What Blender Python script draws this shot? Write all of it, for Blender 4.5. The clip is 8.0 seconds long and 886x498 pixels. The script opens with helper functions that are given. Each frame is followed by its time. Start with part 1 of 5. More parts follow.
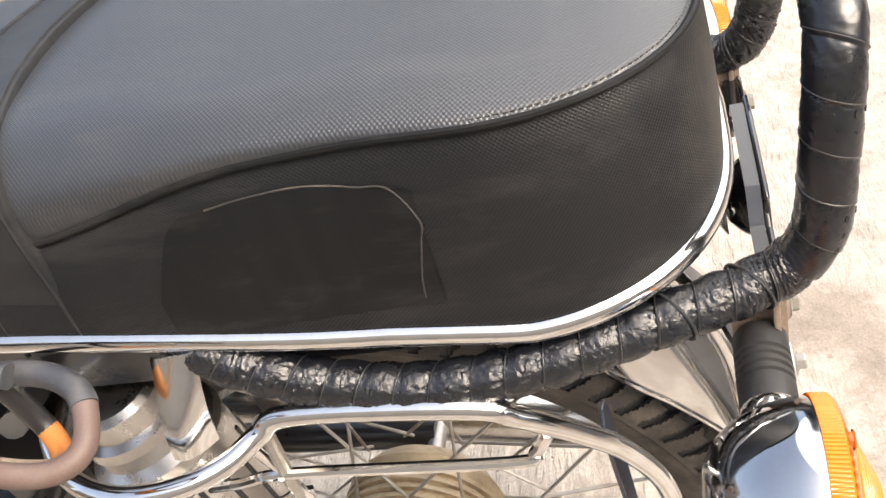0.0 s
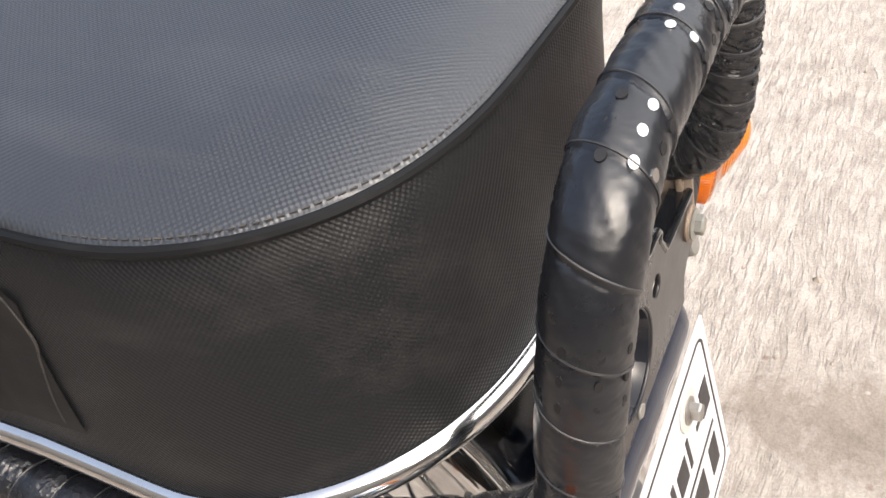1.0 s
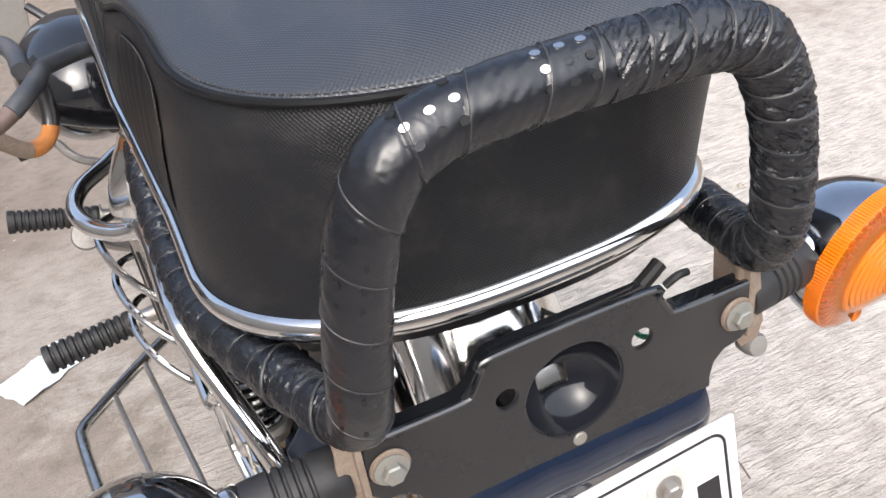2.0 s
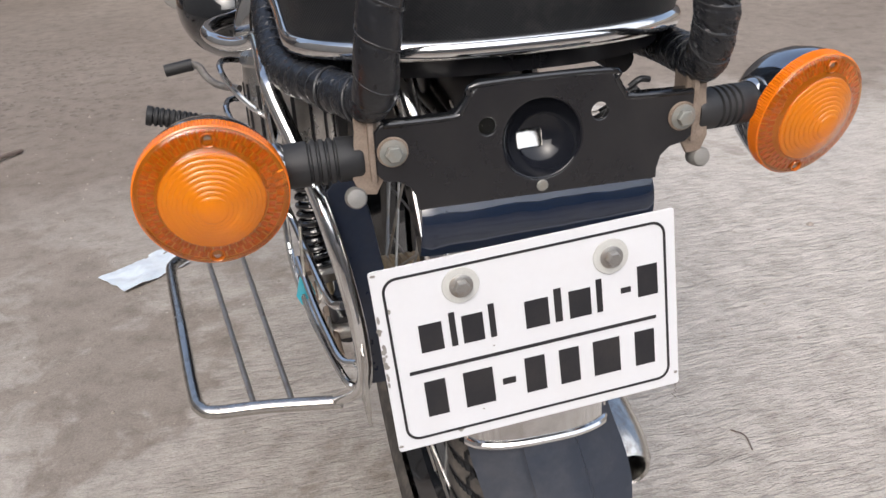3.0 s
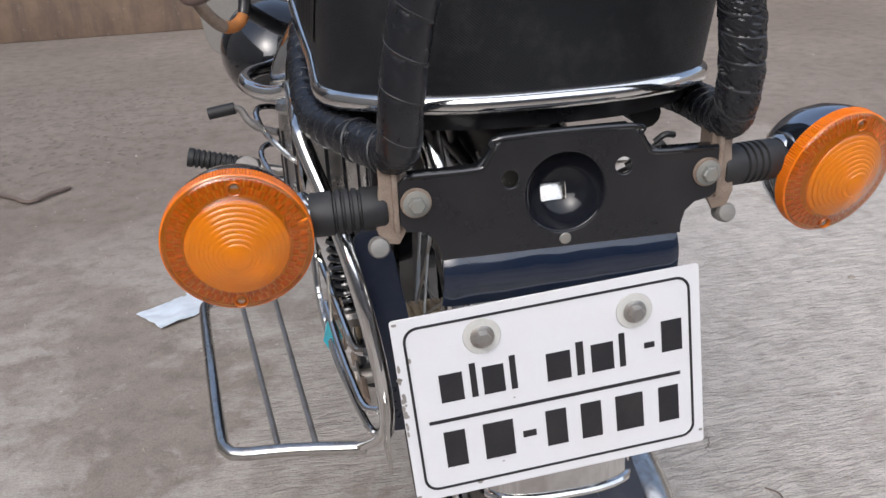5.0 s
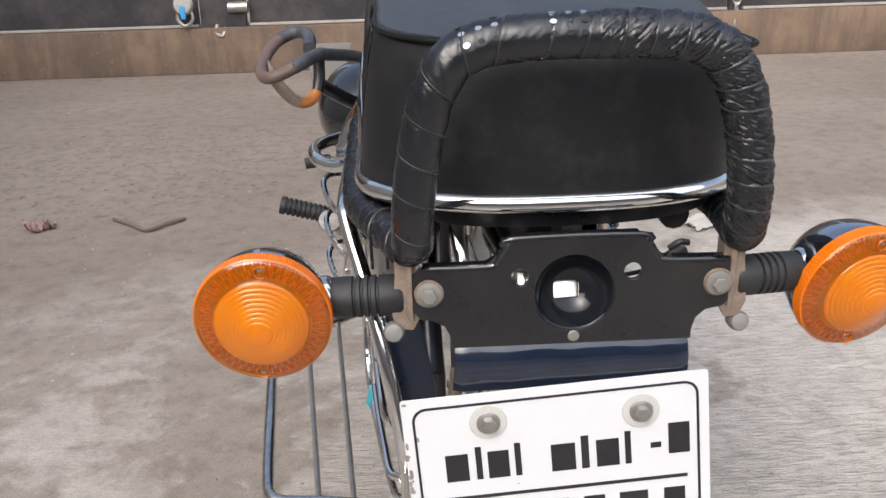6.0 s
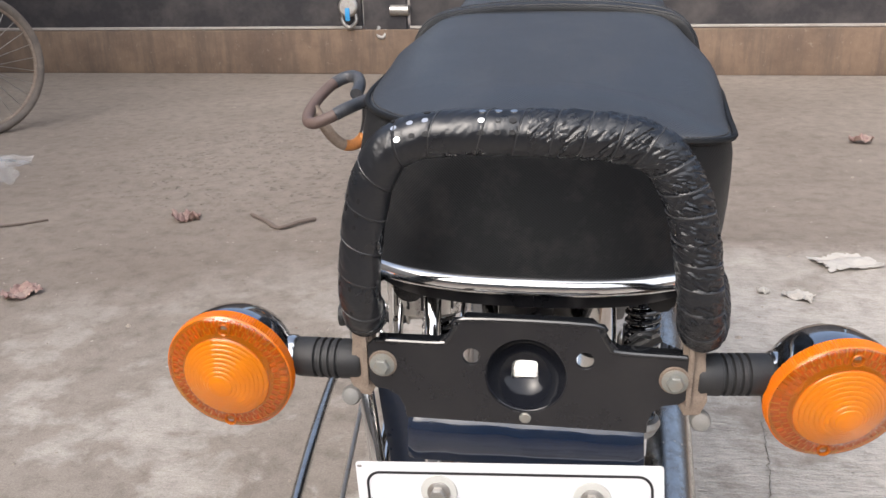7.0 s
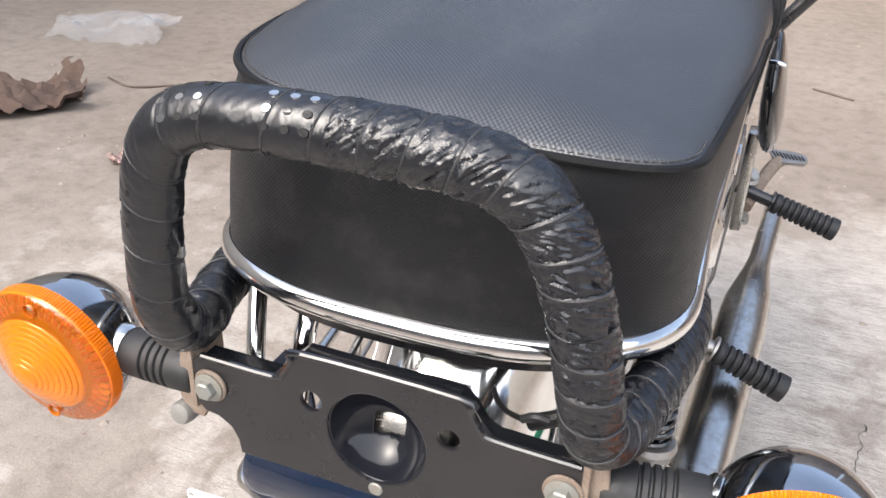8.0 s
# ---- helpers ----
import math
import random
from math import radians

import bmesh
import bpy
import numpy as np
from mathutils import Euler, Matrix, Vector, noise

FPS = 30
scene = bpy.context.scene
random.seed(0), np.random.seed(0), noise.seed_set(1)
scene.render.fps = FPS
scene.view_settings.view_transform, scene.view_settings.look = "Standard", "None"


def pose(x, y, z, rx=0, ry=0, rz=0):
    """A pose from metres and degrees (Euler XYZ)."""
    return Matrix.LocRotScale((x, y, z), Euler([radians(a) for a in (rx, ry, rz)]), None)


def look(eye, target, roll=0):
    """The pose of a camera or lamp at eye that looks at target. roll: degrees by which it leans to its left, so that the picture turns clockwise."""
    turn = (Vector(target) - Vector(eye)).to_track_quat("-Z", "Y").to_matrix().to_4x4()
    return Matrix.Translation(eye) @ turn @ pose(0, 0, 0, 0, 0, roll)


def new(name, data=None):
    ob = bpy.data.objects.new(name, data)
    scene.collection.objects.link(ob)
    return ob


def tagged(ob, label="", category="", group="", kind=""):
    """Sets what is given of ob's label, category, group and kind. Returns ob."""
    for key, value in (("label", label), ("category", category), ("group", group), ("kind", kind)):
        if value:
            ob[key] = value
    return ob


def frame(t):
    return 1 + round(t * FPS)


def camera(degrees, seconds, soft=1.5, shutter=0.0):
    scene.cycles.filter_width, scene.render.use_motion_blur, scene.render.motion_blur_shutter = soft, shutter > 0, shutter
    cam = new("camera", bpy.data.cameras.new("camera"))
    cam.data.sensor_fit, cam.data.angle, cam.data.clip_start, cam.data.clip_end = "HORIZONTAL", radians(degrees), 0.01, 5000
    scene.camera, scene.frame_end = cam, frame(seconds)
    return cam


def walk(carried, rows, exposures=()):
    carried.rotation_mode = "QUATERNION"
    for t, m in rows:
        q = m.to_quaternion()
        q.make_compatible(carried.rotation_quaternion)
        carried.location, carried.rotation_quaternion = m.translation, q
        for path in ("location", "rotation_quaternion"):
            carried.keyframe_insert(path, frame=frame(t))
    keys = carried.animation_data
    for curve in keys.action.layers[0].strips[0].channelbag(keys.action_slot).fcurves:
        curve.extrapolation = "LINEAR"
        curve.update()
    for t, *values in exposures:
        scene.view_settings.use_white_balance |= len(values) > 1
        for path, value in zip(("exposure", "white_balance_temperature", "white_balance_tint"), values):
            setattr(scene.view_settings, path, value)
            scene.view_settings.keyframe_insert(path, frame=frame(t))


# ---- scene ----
cam = camera(54.8, 8.0)
PATH = [
    (0, (-0.43, 0.04, 0.98), (1.019, 0.632, -0.265), -21.6),
    (0.5, (-0.338, -0.056, 0.948), (1.025, 0.716, -0.295), -22.2),
    (1, (-0.234, -0.09, 0.923), (0.991, 0.845, -0.353), -17.1),
    (1.2, (-0.208, -0.106, 0.922), (0.923, 0.899, -0.387), -15.1),
    (2.3, (-0.145, -0.339, 0.883), (0.275, 1.383, -0.044), -7.0),
    (2.5, (-0.166, -0.386, 0.866), (0.26, 1.36, -0.013), -5.2),
    (3, (-0.174, -0.48, 0.804), (0.213, 1.264, -0.094), -2.8),
    (3.5, (-0.136, -0.473, 0.734), (0.14, 1.222, -0.291), -2.2),
    (4, (-0.13, -0.451, 0.712), (0.09, 1.236, -0.339), -2.1),
    (4.5, (-0.139, -0.452, 0.75), (0.092, 1.288, -0.209), -2.3),
    (5, (-0.163, -0.483, 0.81), (0.147, 1.321, 0.004), -2.7),
    (5.2, (-0.172, -0.499, 0.822), (0.152, 1.319, 0.054), -2.8),
    (6.3, (-0.051, -0.514, 0.879), (-0.143, 1.354, 0.17), -1.7),
    (6.5, (-0.019, -0.519, 0.898), (-0.192, 1.343, 0.188), -2.0),
    (7, (0.035, -0.494, 0.901), (-0.283, 1.349, 0.193), -1.4),
    (7.5, (0.086, -0.384, 0.903), (-0.338, 1.394, 0.091), 0.8),
    (8, (0.151, -0.287, 0.904), (-0.499, 1.354, -0.038), 1.8),
]
LOOK = [(0, 1.72, 6960, 10), (0.5, 1.43, 6960, 10), (1, 1.27, 6560, 10), (2.5, 1.03, 6080, 10), (3, 0.62, 6080, 10), (3.5, 0.32, 5790, 6), (4, 0.21, 5840, 6), (4.5, 0.14, 5830, 6), (5, 0.42, 5850, 10), (6.5, 0.77, 6190, 10), (7, 0.86, 6180, 10), (7.5, 1.05, 6150, 10), (8, 1.46, 6180, 10)]
walk(cam, [(t, look(eye, target, roll)) for t, eye, target, roll in PATH], LOOK)

# ---- light ----
world = bpy.data.worlds.new("world")
scene.world = world
world.use_nodes = True
sky = world.node_tree.nodes.new("ShaderNodeTexSky")
sky.sky_type = "NISHITA"
sky.sun_disc = False
sky.sun_elevation, sky.sun_rotation = radians(43), radians(-150)
sky.air_density, sky.dust_density, sky.ozone_density = 1.0, 6.5, 1.0
backdrop = world.node_tree.nodes["Background"]
backdrop.inputs[1].default_value = 0.15
grey = world.node_tree.nodes.new("ShaderNodeHueSaturation")
grey.inputs["Saturation"].default_value = 0.75
world.node_tree.links.new(sky.outputs[0], grey.inputs["Color"])
world.node_tree.links.new(grey.outputs[0], backdrop.inputs[0])
sun = new("sun", bpy.data.lights.new("sun", "SUN"))
sun.data.energy, sun.data.angle, sun.data.color = 1.15, radians(100), (1.0, 0.945, 0.87)
sun.rotation_euler = (radians(47), 0, radians(-150 + 180))


# ---- materials ----
def shader(name):
    m = bpy.data.materials.new(name)
    m.use_nodes = True
    t = m.node_tree
    return m, t, t.nodes["Principled BSDF"], t.nodes, t.links


def coords(t, scale=(1, 1, 1), out="Object"):
    c = t.nodes.new("ShaderNodeTexCoord")
    p = t.nodes.new("ShaderNodeMapping")
    p.inputs["Scale"].default_value = scale
    t.links.new(c.outputs[out], p.inputs[0])
    return p.outputs[0]


def noise_tex(t, scale, vec, detail=4.0, rough=0.55):
    n = t.nodes.new("ShaderNodeTexNoise")
    n.inputs["Scale"].default_value, n.inputs["Detail"].default_value, n.inputs["Roughness"].default_value = scale, detail, rough
    if vec is not None:
        t.links.new(vec, n.inputs["Vector"])
    return n.outputs["Fac"]


def ramp(t, fac, stops):
    r = t.nodes.new("ShaderNodeValToRGB")
    e = r.color_ramp.elements
    while len(e) < len(stops):
        e.new(0.5)
    for k, (p, c) in zip(e, stops):
        k.position = p
        k.color = (*c, 1) if isinstance(c, tuple) else (c, c, c, 1)
    t.links.new(fac, r.inputs[0])
    return r.outputs[0]


def mix(t, fac, a, b, kind="MIX"):
    n = t.nodes.new("ShaderNodeMix")
    n.data_type, n.blend_type = "RGBA", kind
    for sock, v in ((n.inputs[0], fac), (n.inputs[6], a), (n.inputs[7], b)):
        if isinstance(v, bpy.types.NodeSocket):
            t.links.new(v, sock)
        elif isinstance(v, tuple):
            sock.default_value = (*v, 1)
        else:
            sock.default_value = v
    return n.outputs[2]


def calc(t, op, a, b=0.0):
    n = t.nodes.new("ShaderNodeMath")
    n.operation = op
    for sock, v in ((n.inputs[0], a), (n.inputs[1], b)):
        if isinstance(v, bpy.types.NodeSocket):
            t.links.new(v, sock)
        else:
            sock.default_value = v
    return n.outputs[0]


def bump(t, b, height, strength, dist, normal=None):
    n = t.nodes.new("ShaderNodeBump")
    n.inputs["Strength"].default_value, n.inputs["Distance"].default_value = strength, dist
    t.links.new(height, n.inputs["Height"])
    if normal is not None:
        t.links.new(normal, n.inputs["Normal"])
    t.links.new(n.outputs[0], b.inputs["Normal"])
    return n.outputs[0]


def worn(name, col, rough, metal=0.0, dirt=(0.25, 0.2, 0.15), amount=0.25, grain=0.15, scale=60.0, bumps=0.0003, coat=0.0):
    """A surface with fine grain, larger blotches of dust and uneven gloss."""
    m, t, b, N, L = shader(name)
    v = coords(t)
    fine = noise_tex(t, scale * 6, v)
    big = noise_tex(t, scale * 0.5, v, 6.0, 0.65)
    dark = tuple(c * (1 - grain) for c in col)
    lite = tuple(min(1, c * (1 + grain)) for c in col)
    base = mix(t, fine, dark, lite)
    mask = ramp(t, big, [(0.45, 0.0), (0.75, 1.0)])
    base = mix(t, calc(t, "MULTIPLY", mask, amount), base, dirt)
    L.new(base, b.inputs["Base Color"])
    r = calc(t, "ADD", calc(t, "MULTIPLY", calc(t, "SUBTRACT", big, 0.5), 0.35), rough)
    L.new(r, b.inputs["Roughness"])
    b.inputs["Metallic"].default_value = metal
    b.inputs["Coat Weight"].default_value = coat
    b.inputs["Coat Roughness"].default_value = 0.05
    if bumps:
        bump(t, b, fine, 0.5, bumps)
    return m


def vinyl(name, col, rough, emboss, gloss=0.6):
    """Seat vinyl with an embossed lattice of dimples, on the mesh's own millimetre UVs."""
    m, t, b, N, L = shader(name)
    uv = t.nodes.new("ShaderNodeUVMap")
    s = t.nodes.new("ShaderNodeSeparateXYZ")
    L.new(uv.outputs[0], s.inputs[0])
    k = 2 * math.pi / 0.0025
    p = calc(t, "MULTIPLY", calc(t, "ADD", s.outputs[0], s.outputs[1]), k)
    q = calc(t, "MULTIPLY", calc(t, "SUBTRACT", s.outputs[0], s.outputs[1]), k)
    cell = calc(t, "MULTIPLY", calc(t, "ADD", calc(t, "SINE", p), calc(t, "SINE", q)), 0.5)
    v = coords(t)
    big = noise_tex(t, 9.0, v, 6.0, 0.65)
    streak = noise_tex(t, 30.0, coords(t, (1, 0.25, 1)), 5.0, 0.7)
    fine = noise_tex(t, 900.0, v, 2.0)
    # hollows of the lattice darkened in the base colour, like shade in them
    shade = ramp(t, cell, [(0.25, 0.55), (0.75, 1.0)])
    base = mix(t, big, tuple(c * 0.8 for c in col), tuple(c * 1.3 for c in col))
    base = mix(t, calc(t, "MULTIPLY", ramp(t, streak, [(0.50, 0.0), (0.75, 1.0)]), 0.07), base, (0.3, 0.28, 0.26))
    if emboss:
        base = mix(t, 0.5 * emboss, base, shade, "MULTIPLY")
    L.new(base, b.inputs["Base Color"])
    L.new(calc(t, "ADD", calc(t, "MULTIPLY", calc(t, "SUBTRACT", big, 0.5), 0.25), rough), b.inputs["Roughness"])
    b.inputs["Specular IOR Level"].default_value = gloss
    h = calc(t, "ADD", calc(t, "MULTIPLY", cell, emboss), calc(t, "MULTIPLY", fine, 0.25))
    bump(t, b, h, 0.42, 0.0007)
    return m


def tape(name, rough, wrinkle):
    m, t, b, N, L = shader(name)
    v = coords(t)
    big = noise_tex(t, 40.0, v, 5.0, 0.6)
    fold = noise_tex(t, 330.0, v, 3.0, 0.6)
    crease = ramp(t, calc(t, "ABSOLUTE", calc(t, "SUBTRACT", fold, 0.5)), [(0.0, 0.0), (0.14, 1.0)])
    fine = noise_tex(t, 1500.0, v, 3.0)
    base = mix(t, big, (0.0045, 0.0055, 0.008), (0.010, 0.0112, 0.0145))
    L.new(base, b.inputs["Base Color"])
    L.new(calc(t, "ADD", calc(t, "MULTIPLY", calc(t, "SUBTRACT", big, 0.5), 0.35), rough), b.inputs["Roughness"])
    b.inputs["Specular IOR Level"].default_value = 0.7
    h = calc(t, "ADD", calc(t, "MULTIPLY", crease, wrinkle), calc(t, "MULTIPLY", fine, 0.02))
    bump(t, b, h, 0.6, 0.0006)
    return m


def concrete():
    """Broom-finished concrete: pale wavy ridges, films of dirt that hide them in patches, smooth dust farther off;
    darker towards -x.
    """
    m, t, b, N, L = shader("broomed_concrete")
    v = coords(t)

    def warped(scale, amount, detail=4.0):
        w = t.nodes.new("ShaderNodeTexNoise")
        w.inputs["Scale"].default_value, w.inputs["Detail"].default_value = scale, detail
        L.new(v, w.inputs["Vector"])
        half = t.nodes.new("ShaderNodeVectorMath")
        half.operation = "SCALE"
        half.inputs["Scale"].default_value = amount
        L.new(w.outputs["Color"], half.inputs[0])
        out = t.nodes.new("ShaderNodeVectorMath")
        out.operation = "ADD"
        L.new(v, out.inputs[0])
        L.new(half.outputs[0], out.inputs[1])
        return out.outputs[0]

    bent = warped(5.0, 0.032, 3.0)
    torn = warped(9.0, 0.10, 6.0)

    def streaks(scale, lo, hi, turn=-7):
        p = t.nodes.new("ShaderNodeMapping")
        p.inputs["Rotation"].default_value = (0, 0, radians(turn))
        p.inputs["Scale"].default_value = scale
        L.new(bent, p.inputs[0])
        return ramp(t, noise_tex(t, 1.0, p.outputs[0], 4.0, 0.62), [(lo, 0.0), (hi, 1.0)])

    broad = noise_tex(t, 0.9, v, 6.0, 0.6)
    mottle = noise_tex(t, 17.0, v, 6.0, 0.65)
    grit = noise_tex(t, 260.0, v, 4.0, 0.7)
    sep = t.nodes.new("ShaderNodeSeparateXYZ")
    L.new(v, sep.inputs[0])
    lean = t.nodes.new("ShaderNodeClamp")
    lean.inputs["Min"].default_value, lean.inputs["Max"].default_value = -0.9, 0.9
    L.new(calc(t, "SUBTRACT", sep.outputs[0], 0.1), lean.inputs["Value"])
    # cloud drops with x: base colour darker towards -x, paler towards +x
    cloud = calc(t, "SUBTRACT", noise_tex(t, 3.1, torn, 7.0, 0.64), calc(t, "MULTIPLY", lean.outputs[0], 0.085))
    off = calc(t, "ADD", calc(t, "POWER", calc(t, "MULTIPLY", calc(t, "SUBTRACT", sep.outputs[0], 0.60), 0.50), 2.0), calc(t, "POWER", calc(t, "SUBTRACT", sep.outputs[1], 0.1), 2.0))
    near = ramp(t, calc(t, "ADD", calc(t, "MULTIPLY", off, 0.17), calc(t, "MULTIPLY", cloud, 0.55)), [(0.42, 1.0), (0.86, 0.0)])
    # films of dirt with a pale dried rim, wider spread towards -x
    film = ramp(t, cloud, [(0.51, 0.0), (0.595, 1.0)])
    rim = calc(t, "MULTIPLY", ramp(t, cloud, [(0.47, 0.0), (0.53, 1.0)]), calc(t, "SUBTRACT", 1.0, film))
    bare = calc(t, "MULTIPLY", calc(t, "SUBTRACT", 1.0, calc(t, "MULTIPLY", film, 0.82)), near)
    off_right = calc(t, "ADD", calc(t, "POWER", calc(t, "SUBTRACT", sep.outputs[0], 1.0), 2.0), calc(t, "POWER", calc(t, "MULTIPLY", calc(t, "SUBTRACT", sep.outputs[1], 1.0), 1.3), 2.0))
    bold = ramp(t, calc(t, "ADD", calc(t, "MULTIPLY", off_right, 0.25), calc(t, "MULTIPLY", cloud, 0.6)), [(0.40, 1.0), (1.15, 0.25)])
    ridge = calc(t, "MAXIMUM", calc(t, "MULTIPLY", streaks((32.0, 160.0, 1.0), 0.47, 0.60, -5), calc(t, "ADD", 0.15, calc(t, "MULTIPLY", bold, 0.45))), calc(t, "MULTIPLY", streaks((18.0, 78.0, 1.0), 0.455, 0.545), calc(t, "MULTIPLY", bold, 0.95)))
    groove = calc(t, "MULTIPLY", streaks((30.0, 120.0, 1.0), 0.50, 0.64, -9), calc(t, "ADD", 0.3, calc(t, "MULTIPLY", bold, 0.7)))
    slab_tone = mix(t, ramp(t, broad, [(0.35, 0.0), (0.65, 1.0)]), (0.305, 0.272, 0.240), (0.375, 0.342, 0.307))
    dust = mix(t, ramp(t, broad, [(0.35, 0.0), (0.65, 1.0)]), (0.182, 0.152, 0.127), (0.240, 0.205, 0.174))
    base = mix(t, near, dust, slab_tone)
    # paler tone round (1, 1), fading outwards
    base = mix(t, ramp(t, calc(t, "ADD", calc(t, "MULTIPLY", off_right, 0.33), calc(t, "MULTIPLY", cloud, 0.75)), [(0.48, 0.78), (1.15, 0.0)]), base, (0.445, 0.410, 0.368))
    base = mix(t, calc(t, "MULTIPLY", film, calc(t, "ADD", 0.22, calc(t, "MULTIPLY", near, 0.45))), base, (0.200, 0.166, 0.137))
    base = mix(t, calc(t, "MULTIPLY", rim, calc(t, "MULTIPLY", near, 0.30)), base, (0.45, 0.415, 0.372))
    # grooves between the ridges darkened in the colour, as painted shade
    base = mix(t, calc(t, "MULTIPLY", calc(t, "MULTIPLY", groove, bare), 0.14), base, (0.225, 0.196, 0.168))
    base = mix(t, calc(t, "MULTIPLY", calc(t, "MULTIPLY", ridge, bare), calc(t, "ADD", 0.70, calc(t, "MULTIPLY", lean.outputs[0], 0.25))), base, (0.50, 0.464, 0.420))
    base = mix(t, 1.0, base, ramp(t, mottle, [(0.30, (0.76, 0.75, 0.735)), (0.50, (1.0, 1.0, 1.0)), (0.70, (1.12, 1.12, 1.12))]), "MULTIPLY")
    crumb = noise_tex(t, 62.0, torn, 5.0, 0.7)
    base = mix(t, 1.0, base, ramp(t, crumb, [(0.30, (0.80, 0.79, 0.775)), (0.46, (1.0, 1.0, 1.0)), (0.62, (1.0, 1.0, 1.0)), (0.76, (1.14, 1.14, 1.14))]), "MULTIPLY")
    # small dark pocks, gathered on the far left of the yard
    pits = t.nodes.new("ShaderNodeTexVoronoi")
    pits.inputs["Scale"].default_value = 26.0
    L.new(torn, pits.inputs["Vector"])
    away = calc(t, "ADD", calc(t, "POWER", calc(t, "ADD", sep.outputs[0], 1.15), 2.0), calc(t, "POWER", calc(t, "SUBTRACT", sep.outputs[1], 2.85), 2.0))
    pocked = ramp(t, calc(t, "ADD", calc(t, "MULTIPLY", away, 0.5), calc(t, "MULTIPLY", mottle, 0.6)), [(0.45, 1.0), (0.75, 0.08)])
    pit = calc(t, "MULTIPLY", ramp(t, pits.outputs["Distance"], [(0.16, 1.0), (0.34, 0.0)]), pocked)
    base = mix(t, calc(t, "MULTIPLY", pit, 0.65), base, (0.125, 0.104, 0.088))
    # specks
    dots = t.nodes.new("ShaderNodeTexVoronoi")
    dots.inputs["Scale"].default_value = 21.0
    L.new(v, dots.inputs["Vector"])
    chance = t.nodes.new("ShaderNodeSeparateXYZ")
    L.new(dots.outputs["Color"], chance.inputs[0])
    pale = calc(t, "MULTIPLY", ramp(t, dots.outputs["Distance"], [(0.05, 1.0), (0.09, 0.0)]), ramp(t, chance.outputs[0], [(0.88, 0.0), (0.90, 1.0)]))
    base = mix(t, calc(t, "MULTIPLY", pale, 0.7), base, (0.50, 0.46, 0.41))
    rust = calc(t, "MULTIPLY", ramp(t, dots.outputs["Distance"], [(0.05, 1.0), (0.13, 0.0)]), ramp(t, chance.outputs[1], [(0.90, 0.0), (0.92, 1.0)]))
    base = mix(t, calc(t, "MULTIPLY", rust, 0.55), base, (0.15, 0.085, 0.065))
    base = mix(t, 0.35, base, ramp(t, grit, [(0.34, 0.30), (0.66, 0.72)]), "OVERLAY")
    L.new(base, b.inputs["Base Color"])
    b.inputs["Roughness"].default_value = 0.9
    b.inputs["Specular IOR Level"].default_value = 0.3
    lines = calc(t, "MULTIPLY", calc(t, "SUBTRACT", ridge, calc(t, "MULTIPLY", groove, 0.6)), bare)
    h = calc(t, "ADD", calc(t, "MULTIPLY", lines, 0.34), calc(t, "ADD", calc(t, "MULTIPLY", grit, 0.14), calc(t, "MULTIPLY", mottle, 0.30)))
    h = calc(t, "SUBTRACT", h, calc(t, "MULTIPLY", pit, 0.5))
    bump(t, b, h, 1.0, 0.006)
    return m


def plaster():
    """Old painted plaster: cloudy colour, dark runs down the face and chipped spots."""
    m, t, b, N, L = shader("stained_plaster")
    v = coords(t)
    cloud = noise_tex(t, 2.2, v, 8.0, 0.68)
    runs = noise_tex(t, 1.0, coords(t, (7.0, 7.0, 0.9)), 7.0, 0.7)
    chips = noise_tex(t, 24.0, v, 6.0, 0.75)
    base = mix(t, ramp(t, cloud, [(0.36, 0.0), (0.62, 1.0)]), (0.118, 0.082, 0.060), (0.205, 0.142, 0.098))
    base = mix(t, calc(t, "MULTIPLY", ramp(t, runs, [(0.46, 0.0), (0.62, 1.0)]), 0.6), base, (0.085, 0.066, 0.054))
    base = mix(t, calc(t, "MULTIPLY", ramp(t, chips, [(0.60, 0.0), (0.66, 1.0)]), 0.5), base, (0.27, 0.225, 0.18))
    L.new(base, b.inputs["Base Color"])
    b.inputs["Roughness"].default_value = 0.9
    bump(t, b, calc(t, "ADD", chips, cloud), 0.6, 0.006)
    return m


def amber(name, lo, hi, through_light):
    """Moulded amber plastic: light scatters in it, and its skin is glossy."""
    m, t, b, N, L = shader(name)
    v = coords(t)
    big = noise_tex(t, 90.0, v, 5.0, 0.65)
    L.new(mix(t, big, lo, hi), b.inputs["Base Color"])
    b.inputs["Roughness"].default_value = 0.12
    b.inputs["IOR"].default_value = 1.49
    b.inputs["Transmission Weight"].default_value = through_light
    b.inputs["Coat Weight"].default_value = 0.35
    b.inputs["Coat Roughness"].default_value = 0.06
    return m


# Top vinyl has a lighter base than the side: sky sheen put into colour.
SEAT_TOP_SHEEN = vinyl("seat_top_sheen_vinyl", (0.0255, 0.0285, 0.034), 0.35, 0.35, 0.85)
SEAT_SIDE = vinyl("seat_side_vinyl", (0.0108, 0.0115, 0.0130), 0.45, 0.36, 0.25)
SEAT_SMOOTH = vinyl("smooth_vinyl", (0.0080, 0.0084, 0.0092), 0.50, 0.0, 0.15)
STRAP = vinyl("strap_vinyl", (0.0130, 0.0140, 0.0160), 0.44, 0.0, 0.45)
SCUFF = worn("scuffed_vinyl", (0.10, 0.098, 0.095), 0.6, amount=0.4)
SCUFF_FAINT = worn("faintly_scuffed_vinyl", (0.020, 0.0198, 0.0195), 0.7, amount=0.4)
THREAD = worn("thread", (0.034, 0.034, 0.034), 0.7, scale=300)
TAPE_SMOOTH = tape("smooth_tape", 0.30, 0.03)
